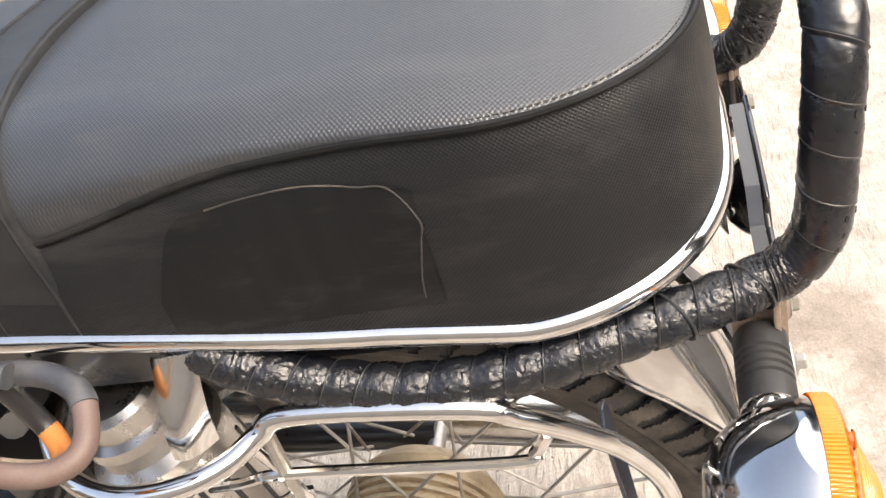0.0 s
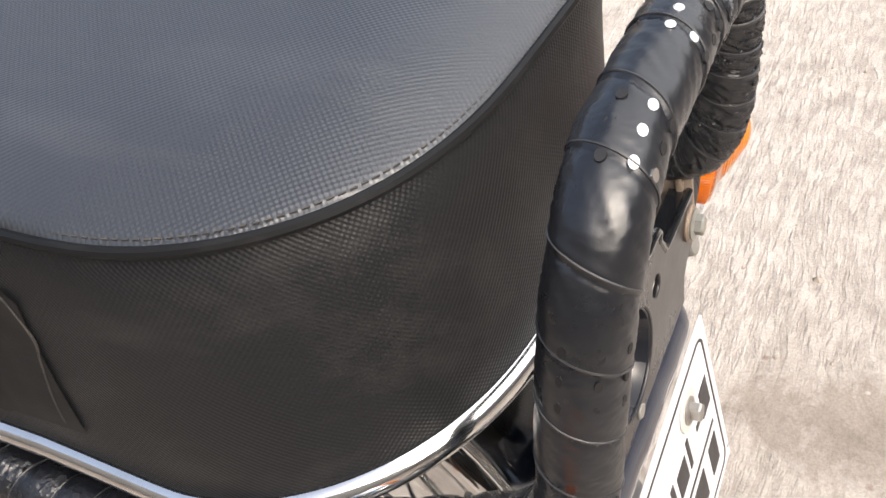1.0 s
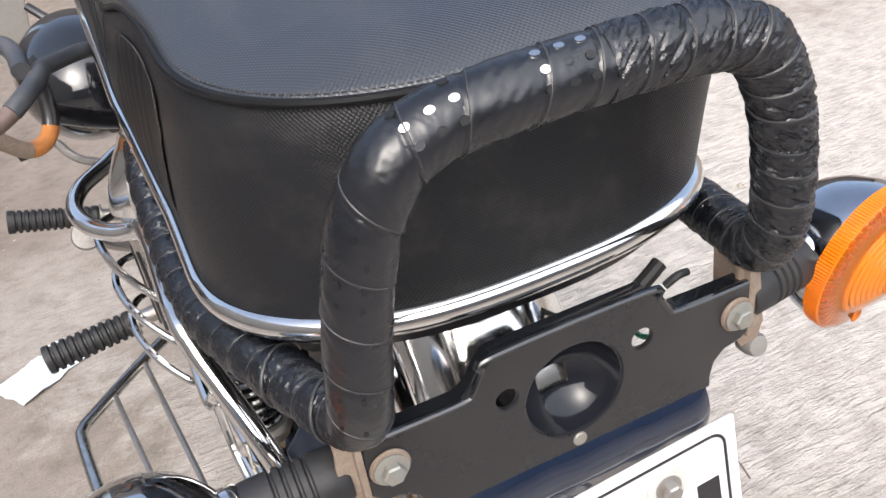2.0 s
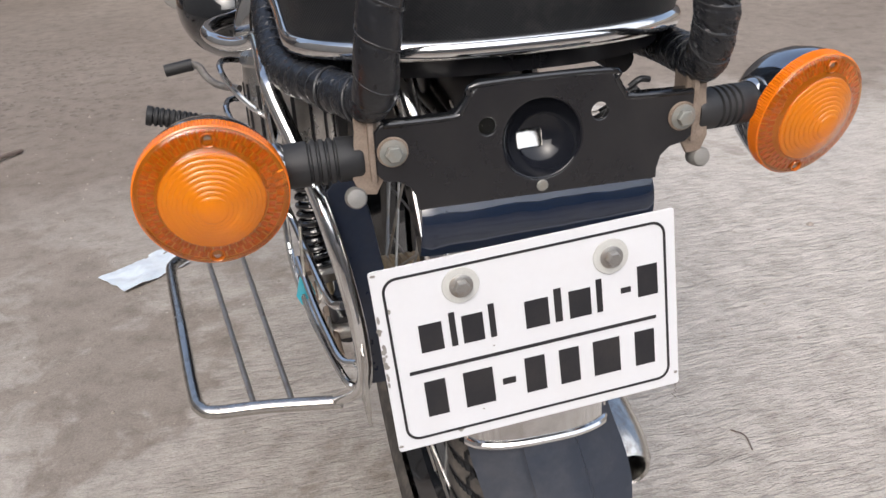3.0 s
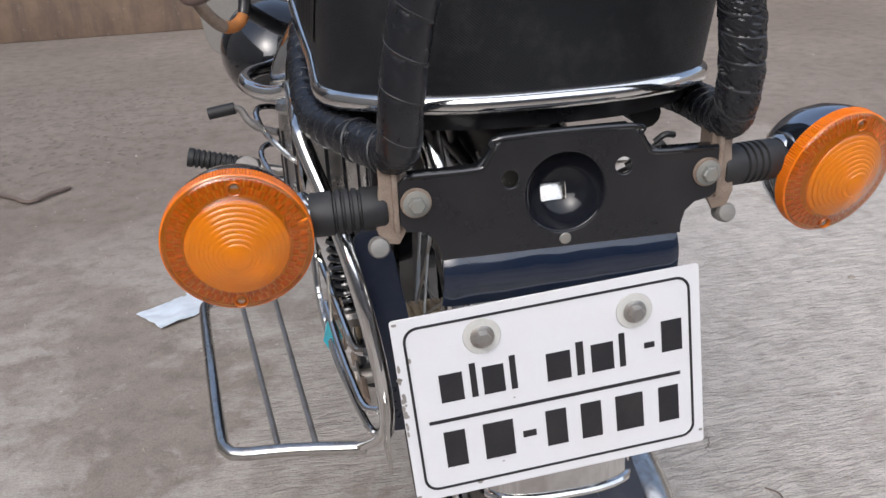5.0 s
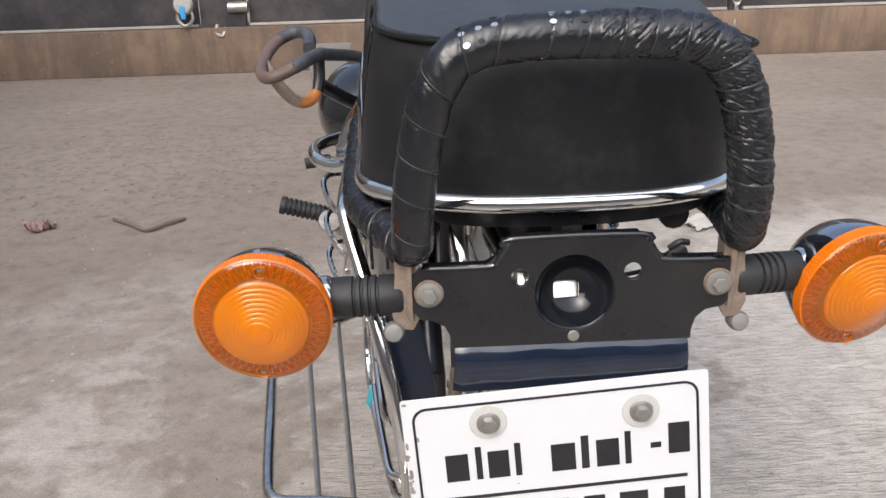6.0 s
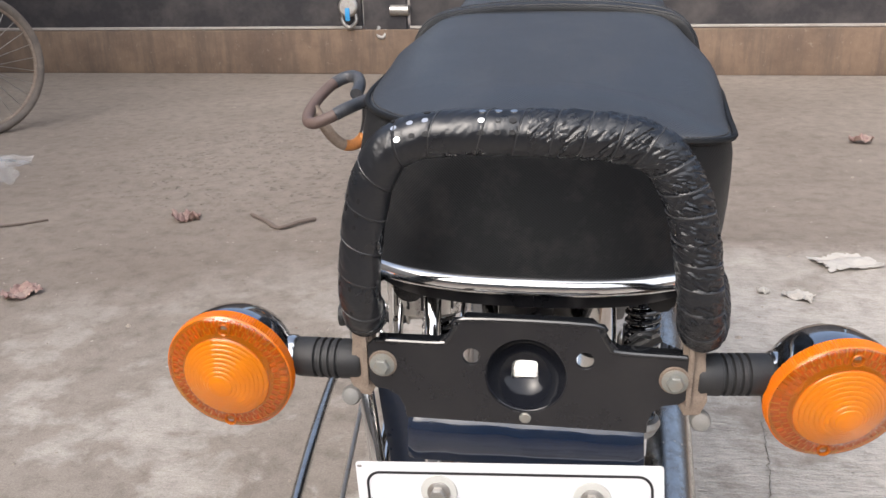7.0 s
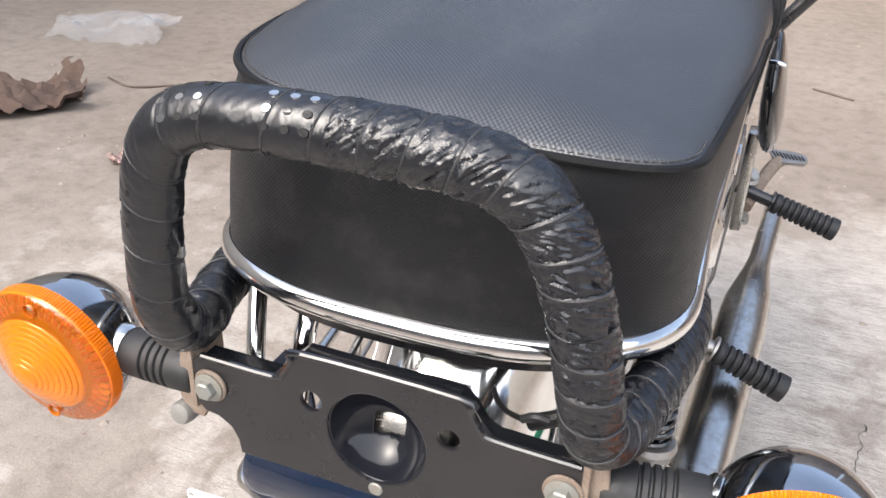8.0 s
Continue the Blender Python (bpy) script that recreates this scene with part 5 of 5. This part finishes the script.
for y, z in ((0.30, 0.405), (0.315, 0.365)):
    part("mounting_bolt", hex_bolt(0.009, 0.012, axis((-0.135, y, z), (-1, 0, 0))), RUST, guard, "rusty mounting bolt")

rack = part("foot_rack", rod([(-0.130, 0.203, 0.304), (-0.200, 0.222, 0.300), (-0.248, 0.230, 0.298), (-0.264, 0.240, 0.298), (-0.272, 0.270, 0.299), (-0.286, 0.390, 0.310), (-0.301, 0.520, 0.310), (-0.299, 0.548, 0.310), (-0.285, 0.566, 0.310), (-0.215, 0.640, 0.311), (-0.150, 0.690, 0.315)], 0.0068, 14, 10), CHROME_OLD, bike, "chrome wire foot rack fixed low at the side")
for a, b in (((-0.213, 0.224, 0.299), (-0.262, 0.588, 0.310)), ((-0.176, 0.214, 0.301), (-0.223, 0.630, 0.310))):
    part("rack_bar", rod([a, b], 0.0031, 10, 1), STEEL, rack)

GRIP = [(-0.14, 0.575, 0.69), (-0.158, 0.5, 0.712), (-0.1905, 0.4296, 0.7252), (-0.1936, 0.3945, 0.7307), (-0.1998, 0.3649, 0.7315), (-0.21, 0.3461, 0.7291), (-0.2232, 0.3383, 0.7237), (-0.2404, 0.336, 0.7182), (-0.2529, 0.3454, 0.7174), (-0.2583, 0.3649, 0.7229), (-0.256, 0.3929, 0.7322), (-0.2459, 0.4179, 0.7424), (-0.2295, 0.4288, 0.7486), (-0.2147, 0.4226, 0.7494), (-0.2061, 0.4039, 0.7447), (-0.2045, 0.3828, 0.7385)]
SHIFT = Vector((0.003, -0.014, 0.0))
slim = lambda p: Vector((-0.205 + (p.x + 0.205) * 0.86, p.y, p.z)) + SHIFT
PG = [slim(p) for p in smooth_path(GRIP, 8)]
grip = part("hand_grip", sweep(PG[:46], 0.0066, 14), GREY_TAPE, bike, "looped steel hand grip with worn grey tape and rust")
part("taped_section", sweep(PG[45:90], 0.0060, 14), BROWN_TAPE, grip, "brown taped stretch of the grip")
part("taped_section", sweep(PG[89:], 0.0066, 14), GREY_TAPE, grip, "dark grey taped stretch of the grip")
PR = [slim(p) for p in smooth_path([(-0.256, 0.375, 0.726), (-0.2482, 0.3727, 0.7135), (-0.2349, 0.3727, 0.6964), (-0.2225, 0.3773, 0.6862), (-0.2108, 0.3851, 0.6847), (-0.2014, 0.3929, 0.6917), (-0.1975, 0.3984, 0.7057), (-0.1967, 0.4023, 0.7252)], 8)]
part("rusty_loop", sweep(PR[:26], 0.0060, 14), RUST, grip, "rusty brown lower loop")
part("rusty_loop", sweep(PR[25:42], 0.0060, 14), RUST_ORANGE, grip, "orange rusted bend")
part("rusty_loop", sweep(PR[41:], 0.0060, 14), BLACK_PAINT, grip)
part("grip_mount", rod([(-0.1967, 0.4007, 0.6957), (-0.168, 0.43, 0.672), (-0.135, 0.45, 0.655)], 0.0075, 12), BLACK_PAINT, grip)


def foot_peg(root, tip, label, arm=STEEL):
    root, tip = Vector(root), Vector(tip)
    d = tip - root
    n = d.length
    prof = [(0, 0), (0.013, 0), (0.0155, 0.004)]
    k = 0.010
    while k < n - 0.012:
        r = 0.0152 + 0.0014 * k / n
        prof += [(r, k), (r - 0.0028, k + 0.0014), (r - 0.0030, k + 0.0034), (r, k + 0.0048)]
        k += 0.0088
    prof += [(0.0166, n - 0.004), (0.0164, n - 0.001), (0.014, n), (0.0135, n - 0.001), (0, n - 0.001)]
    p = part("foot_peg", lathe(prof, axis(root, d), 28), RUBBER, bike, label)
    part("peg_arm", rod([root - d.normalized() * 0.055, root + d.normalized() * 0.004], 0.0095, 12, 1), arm, p)
    part("peg_washer", lathe([(0, -0.003), (0.017, -0.003), (0.017, 0.0), (0, 0.0)], axis(root, d), 24), arm, p)


foot_peg((-0.228, 0.965, 0.356), (-0.345, 0.965, 0.388), "ribbed black rubber rider foot peg")
foot_peg((-0.215, 0.63, 0.366), (-0.316, 0.62, 0.362), "ribbed black rubber passenger foot peg")
foot_peg((0.176, 0.962, 0.385), (0.270, 0.962, 0.358), "ribbed black rubber rider foot peg", BLACK_PAINT)
foot_peg((0.143, 0.60, 0.340), (0.2275, 0.60, 0.309), "ribbed black rubber passenger foot peg")
shift = part("gear_lever", rod([(-0.298, 1.15, 0.416), (-0.262, 1.15, 0.418), (-0.247, 1.14, 0.398), (-0.228, 1.12, 0.386), (-0.190, 1.08, 0.384)], 0.0070, 10), ENGINE, bike, "steel gear lever with a black rubber toe piece")
part("toe_rubber", rod([(-0.318, 1.15, 0.413), (-0.268, 1.15, 0.420)], 0.0115, 14, 1), RUBBER, shift)
kick = part("kick_lever", rod([(-0.17, 0.84, 0.34), (-0.215, 0.81, 0.38), (-0.238, 0.80, 0.408)], 0.008, 10), STEEL, bike)
part("ribbed_disc", lathe([(0, -0.003), (0.019, -0.003), (0.020, 0.0), (0.018, 0.0025), (0, 0.003)], axis((-0.240, 0.795, 0.411), (-0.1, -0.75, 0.6)), 28), ENGINE, kick, "worn chromed disc")
pedal = part("brake_pedal", rod([(0.140, 0.95, 0.375), (0.152, 1.00, 0.392), (0.166, 1.05, 0.405), (0.176, 1.085, 0.406)], 0.010, 12), RUST, bike, "steel brake pedal with a ribbed pad")
PAD = pose(0.184, 1.078, 0.414, 15, -8, -12)
pad = part("pedal_pad", cut_sheet([[(-0.030, 0.017), (-0.010, 0.0165), (0.014, 0.013), (0.028, 0.005), (0.032, -0.006), (0.030, -0.014), (-0.006, -0.015), (-0.020, -0.002)]], 0.006, PAD, 0.0012), STEEL, pedal, "worn steel pad with slanting serrations")
for k in range(9):
    bm = slab(-0.0010, 0.0010, -0.0095 + 0.0004 * abs(k - 4), 0.0095 - 0.0006 * k, 0.0026, 0.0044, 0.0004)
    bmesh.ops.transform(bm, matrix=PAD @ Matrix.Translation((-0.019 + 0.0055 * k, 0.0035 - 0.0007 * k, 0)) @ Matrix.Rotation(radians(35), 4, "Z"), verts=bm.verts)
    part("pad_rib", bm, BLACK_PAINT, pad)

mount = part("peg_bracket", slab(0.124, 0.140, 0.945, 0.985, 0.335, 0.490, 0.004), CHROME_OLD, bike, "worn chrome bracket that carries the foot peg")
part("bracket_bolt", hex_bolt(0.010, 0.009, axis((0.139, 0.962, 0.420), (0.6, -0.5, 0.6))), STEEL, mount)
part("bracket_bolt", hex_bolt(0.008, 0.008, axis((0.139, 0.962, 0.352), (0.6, -0.5, 0.6))), STEEL, mount)

# exhaust on the right
muffler = part("muffler", lathe([(0.016, 0.022), (0.0185, 0.002), (0.021, 0.0), (0.0265, 0.010), (0.031, 0.035), (0.033, 0.080), (0.0340, 0.62), (0.031, 0.70), (0.020, 0.78), (0.016, 0.82), (0.016, 1.0), (0, 1.0)], axis((0.134, 0.115, 0.225), (0.052, 1, 0.095)), 40), CHROME_OLD, bike, "chrome muffler with a dark open end")
part("muffler_opening", lathe([(0.0165, 0.020), (0.0150, 0.030), (0.0150, 0.06), (0, 0.06)], axis((0.134, 0.115, 0.225), (0.052, 1, 0.095)), 32), BLACK_PAINT, muffler)
part("muffler_bracket", slab(0.092, 0.098, 0.48, 0.52, 0.28, 0.42, 0.002), STEEL, muffler)

# frame, engine and covers under the seat
frame_rail = part("frame_rail", rod([(-0.095, 0.10, 0.640), (-0.100, 0.30, 0.640), (-0.098, 0.60, 0.62), (-0.07, 0.85, 0.56), (-0.05, 1.05, 0.62)], 0.0125, 14), BLACK_PAINT, bike)
for pts in ([(0.095, 0.10, 0.640), (0.100, 0.30, 0.640), (0.098, 0.60, 0.62), (0.07, 0.85, 0.56), (0.05, 1.05, 0.62)], [(-0.090, 0.45, 0.63), (-0.088, 0.62, 0.45), (-0.080, 0.80, 0.32)], [(0.090, 0.45, 0.63), (0.088, 0.62, 0.45), (0.080, 0.80, 0.32)], [(-0.095, 0.17, 0.645), (0.095, 0.17, 0.645)], [(-0.10, 0.36, 0.645), (0.10, 0.36, 0.645)]):
    part("frame_tube", rod(pts, 0.0115, 12), BLACK_PAINT, frame_rail)
part("battery_box", slab(-0.075, 0.08, 0.56, 0.76, 0.36, 0.63, 0.012), BLACK_PAINT, bike, "black battery box under the seat")
part("side_cover", slab(-0.135, -0.118, 0.58, 0.78, 0.42, 0.645, 0.012), NAVY, bike, "dark side cover")
cover = part("side_cover", slab(0.100, 0.124, 0.56, 0.80, 0.42, 0.655, 0.014), NAVY, bike, "dark glossy side cover with a chrome badge")
part("badge", slab(0.1235, 0.127, 0.62, 0.70, 0.55, 0.575, 0.001), CHROME, cover)
bm = bmesh.new()
bmesh.ops.create_uvsphere(bm, u_segments=40, v_segments=28, radius=1.0)
for v in bm.verts:
    v.co.x *= 1.0 - 0.25 * v.co.z
bmesh.ops.transform(bm, matrix=Matrix.LocRotScale((0.146, 0.935, 0.556), Matrix.Rotation(radians(-5), 3, "Y"), (0.0165, 0.080, 0.084)), verts=bm.verts)
shroud = part("side_shroud", bm, BLACK_GLOSS, bike, "rounded glossy black shroud beside the tank")
part("shroud_clip", rod([(0.134, 0.868, 0.613), (0.146, 0.866, 0.613), (0.153, 0.868, 0.610)], 0.003, 8), CHROME, shroud, "small chrome clip")
part("crash_bar", rod([(0.06, 1.28, 0.50), (0.120, 1.30, 0.557), (0.145, 1.30, 0.589), (0.173, 1.30, 0.625), (0.20, 1.28, 0.665), (0.19, 1.22, 0.72)], 0.0125, 14), BLACK_PAINT, bike, "black tubular crash bar")
engine = part("engine", slab(-0.13, 0.12, 0.84, 1.16, 0.26, 0.44, 0.03), ENGINE, bike, "dirty alloy engine")
part("engine_cover", lathe([(0, 0), (0.085, 0), (0.095, 0.008), (0.088, 0.028), (0.06, 0.036), (0, 0.038)], axis((-0.13, 0.96, 0.35), (-1, 0, 0)), 40), ENGINE, engine)
for k in range(8):
    part("cylinder_fin", slab(-0.085, 0.08, 0.98, 1.16, 0.455 + 0.02 * k, 0.462 + 0.02 * k, 0.003), ENGINE, engine)
part("cylinder", slab(-0.06, 0.055, 1.0, 1.14, 0.43, 0.62, 0.01), ENGINE, engine)
bm = bmesh.new()
bmesh.ops.create_uvsphere(bm, u_segments=40, v_segments=24, radius=1.0)
bmesh.ops.transform(bm, matrix=Matrix.LocRotScale((-0.178, 1.02, 0.545), None, (0.092, 0.13, 0.088)), verts=bm.verts)
part("filter_cover", bm, BLACK_GLOSS, bike, "rounded black cover beside the engine")
shield = part("leg_shield", cut_sheet([[(-0.318, 0.615), (-0.322, 0.56), (-0.316, 0.510), (-0.306, 0.490), (-0.290, 0.478), (-0.262, 0.490), (-0.240, 0.530), (-0.228, 0.600), (-0.225, 0.615)]], 0.006, Matrix.Translation((-0.012, 1.46, -0.014)) @ Matrix.Rotation(radians(86), 4, "X"), 0.002), GREY_PLASTIC, bike, "grey plastic leg shield in front of the engine")
part("shield_stay", rod([(-0.24, 1.485, 0.56), (-0.17, 1.40, 0.50), (-0.08, 1.14, 0.44)], 0.008, 10), BLACK_PAINT, shield)
wire = part("wiring", rod([(0.018, 0.13, 0.645), (0.024, 0.115, 0.612), (0.038, 0.09, 0.598), (0.058, 0.07, 0.606), (0.074, 0.06, 0.617)], 0.0017, 8), RUBBER, bike, "loose wires with a taped joint")
part("taped_joint", rod([(0.066, 0.062, 0.612), (0.078, 0.060, 0.620), (0.092, 0.062, 0.628)], 0.0046, 10), RUBBER, wire)
part("green_wire", rod([(0.072, 0.060, 0.612), (0.070, 0.058, 0.600), (0.075, 0.055, 0.588), (0.088, 0.035, 0.600), (0.096, 0.024, 0.612)], 0.0017, 8), GREEN_WIRE, wire, "green wire")
part("cable_tie", rod([(0.070, 0.028, 0.641), (0.076, 0.026, 0.646), (0.083, 0.027, 0.645)], 0.0022, 8), RUBBER, wire)


# ---- loose things on the ground ----
def scrap(name, at, w, h, turn, material, label, category, crumple=0.02, seed=1, group="", tear=0.12):
    """A crumpled, torn piece of paper or foil with an uneven outline."""
    bm = bmesh.new()
    n = 20
    top = {}
    for i in range(n + 1):
        for j in range(n + 1):
            u, v = i / n - 0.5, j / n - 0.5
            q = Vector((u * 3 + seed, v * 3, seed * 1.7))
            edge = 1 + 0.35 * noise.noise(Vector((math.atan2(v, u) * 1.3 + seed, seed, 0)))
            z = 0.003 + crumple * (0.5 + noise.noise(q) + 0.5 * noise.noise(q * 2.7))
            top[i, j] = bm.verts.new((u * w * edge, v * h * edge, max(0.0015, z)))
    for i in range(n):
        for j in range(n):
            if (i in (0, n - 1) or j in (0, n - 1)) and noise.noise(Vector((i * 0.9, j * 0.9, seed))) > tear:
                continue
            bm.faces.new((top[i, j], top[i + 1, j], top[i + 1, j + 1], top[i, j + 1]))
    bmesh.ops.delete(bm, geom=[v for v in bm.verts if not v.link_faces], context="VERTS")
    bmesh.ops.solidify(bm, geom=bm.faces, thickness=0.0006)
    low = min(v.co.z for v in bm.verts)
    bmesh.ops.transform(bm, matrix=pose(at[0], at[1], -low, 0, 0, turn), verts=bm.verts)
    return thing(name, bm, material, label, category, group)


packet = scrap("torn_packet", (-0.435, 1.175), 0.15, 0.10, 35, PAPER_BLUE, "torn pale foil packet lying flat on the concrete", "wrapper", 0.008, 3, tear=0.5)
scrap("paper_scrap", (0.755, 1.845), 0.16, 0.11, 20, PAPER, "crumpled dirty white paper scrap on the concrete", "paper", 0.012, 5, "paper scraps")
scrap("paper_scrap", (0.585, 1.60), 0.07, 0.05, -30, PAPER, "small crumpled dirty white paper scrap", "paper", 0.012, 9, "paper scraps")
scrap("paper_scrap", (0.50, 1.62), 0.03, 0.025, 10, PAPER, "tiny torn white paper scrap", "paper", 0.01, 12, "paper scraps")
scrap("candy_wrapper", (-1.268, 2.035), 0.085, 0.07, 15, PAPER_RED, "crumpled faded red sweet wrapper", "wrapper", 0.03, 15, "faded wrappers")
scrap("candy_wrapper", (-1.44, 1.39), 0.09, 0.075, 60, PAPER_RED, "crumpled faded red sweet wrapper", "wrapper", 0.02, 18, "faded wrappers")
scrap("candy_wrapper", (1.185, 3.27), 0.085, 0.06, 5, PAPER_RED, "crumpled faded red sweet wrapper", "wrapper", 0.03, 21, "faded wrappers")
scrap("plastic_bag", (-2.40, 2.45), 0.46, 0.34, 25, BAG, "crumpled clear plastic bag on the ground", "bag", 0.07, 24)
scrap("rag", (-2.03, 1.62), 0.34, 0.28, 50, CLOTH, "crumpled dark brown rag on the ground", "rag", 0.085, 27)


def twig(pts, r, label):
    bm = sweep(smooth_path(pts, 5), lambda s, a: r * (1 + 0.25 * noise.noise(Vector((s * 60, math.cos(a), 1)))), 7)
    return thing("twig", bm, TWIG, label, "twig", "dry twigs")


twig([(-1.06, 2.09, 0.008), (-0.98, 2.02, 0.010), (-0.92, 1.965, 0.009), (-0.87, 2.02, 0.012), (-0.83, 2.065, 0.008)], 0.0062, "forked dry brown twig on the concrete")
twig([(0.265, 2.98, 0.004), (0.33, 2.94, 0.005), (0.40, 2.90, 0.004)], 0.004, "thin straight dry twig on the concrete")
twig([(-2.0, 1.95, 0.004), (-1.86, 1.90, 0.006), (-1.74, 1.98, 0.004)], 0.004, "thin bent dry twig on the concrete")
twig([(-0.332, 0.310, 0.002), (-0.311, 0.291, 0.003), (-0.294, 0.266, 0.002)], 0.0022, "short dry straw on the concrete")
twig([(-0.305, 0.272, 0.004), (-0.314, 0.282, 0.004), (-0.327, 0.287, 0.002)], 0.0018, "short dry straw on the concrete")
twig([(0.428, 0.384, 0.001), (0.440, 0.366, 0.002), (0.434, 0.336, 0.001)], 0.0012, "thin bent dry straw on the concrete")

rng = random.Random(4)
verts, faces = [], []
for k in range(900):
    x, y = rng.uniform(-3.2, 2.4), rng.uniform(-0.6, 4.6)
    if k % 3 == 0:
        x, y = rng.gauss(-0.5, 0.8), rng.gauss(1.6, 0.9)
    r = rng.uniform(0.0015, 0.0045) * (2.2 if rng.random() < 0.06 else 1)
    o = len(verts)
    verts += [(x + r * math.cos(a) * rng.uniform(0.6, 1.2), y + r * math.sin(a) * rng.uniform(0.6, 1.2), 0.0) for a in (0, 1.26, 2.51, 3.77, 5.03)]
    verts.append((x, y, r * rng.uniform(0.5, 1.0)))
    faces += [(o + i, o + (i + 1) % 5, o + 5) for i in range(5)]
me = bpy.data.meshes.new("grit")
me.from_pydata(verts, [], faces)
me.update()
thing("grit", me, STONE, "loose sandy grit and pebbles scattered on the concrete", "gravel", kind="stuff", smooth=False)


def crack(pts, w, seed):
    """A ragged dirt-filled crack, a hair above the slab."""
    P = smooth_path([(x, y, 0) for x, y in pts], 14)
    bm = bmesh.new()
    L, R = [], []
    for i, p in enumerate(P):
        a, b = P[max(0, i - 1)], P[min(len(P) - 1, i + 1)]
        t = (b - a).normalized()
        n = Vector((-t.y, t.x, 0))
        j = 0.012 * noise.noise(Vector((i * 0.35, seed, 0)))
        g = w * (0.55 + 0.9 * abs(noise.noise(Vector((i * 0.8, seed, 4)))))
        L.append(bm.verts.new(p + n * (j + g) + Vector((0, 0, 0.0012))))
        R.append(bm.verts.new(p + n * (j - g) + Vector((0, 0, 0.0012))))
    for i in range(len(P) - 1):
        bm.faces.new((R[i], R[i + 1], L[i + 1], L[i]))
    bmesh.ops.solidify(bm, geom=bm.faces, thickness=0.001)
    tagged(link_mesh("crack", bm, DARK_DIRT, False), "thin dirt-filled crack in the concrete", "crack", "cracks in the slab", "structure")


crack([(0.394, 1.018), (0.38, 0.90), (0.375, 0.84), (0.345, 0.70)], 0.0009, 1)
crack([(0.335, 0.540), (0.352, 0.553), (0.371, 0.549), (0.398, 0.530), (0.405, 0.512), (0.389, 0.476)], 0.0009, 4)


# ---- bicycle at the side ----
cycle = holder("bicycle", (-2.80, 3.16, 0), "old bicycle with a dusty tyre, standing in the yard", "bicycle")
BM = Matrix.Translation((-2.80, 3.16, 0.335)) @ Matrix.Rotation(radians(64), 4, "Z") @ Matrix.Rotation(radians(90), 4, "X")
ring = lambda R: [BM @ Vector((R * math.cos(2 * math.pi * k / 72), R * math.sin(2 * math.pi * k / 72), 0)) for k in range(72)]
cw = part("front_wheel", sweep(ring(0.292), 0.010, 10, True), RUST, cycle)
part("tyre", sweep(ring(0.313), 0.022, 14, True), DUSTY_TYRE, cw, "dusty worn bicycle tyre")
part("hub", sweep([BM @ Vector((0, 0, -0.05)), BM @ Vector((0, 0, 0.05))], 0.022, 14), STEEL, cw)
for k in range(28):
    a = 2 * math.pi * k / 28
    b = a + (0.5 if k % 2 else -0.5)
    part("spoke", sweep([BM @ Vector((0.02 * math.cos(b), 0.02 * math.sin(b), 0.03 if k % 4 < 2 else -0.03)), BM @ Vector((0.285 * math.cos(a), 0.285 * math.sin(a), 0))], 0.0015, 5), STEEL, cw)
for z in (-0.055, 0.055):
    part("fork_leg", sweep([BM @ Vector((0, 0, z)), BM @ Vector((-0.05, 0.3, z)), BM @ Vector((-0.12, 0.42, z * 0.5))], 0.011, 10), BLACK_PAINT, cycle)
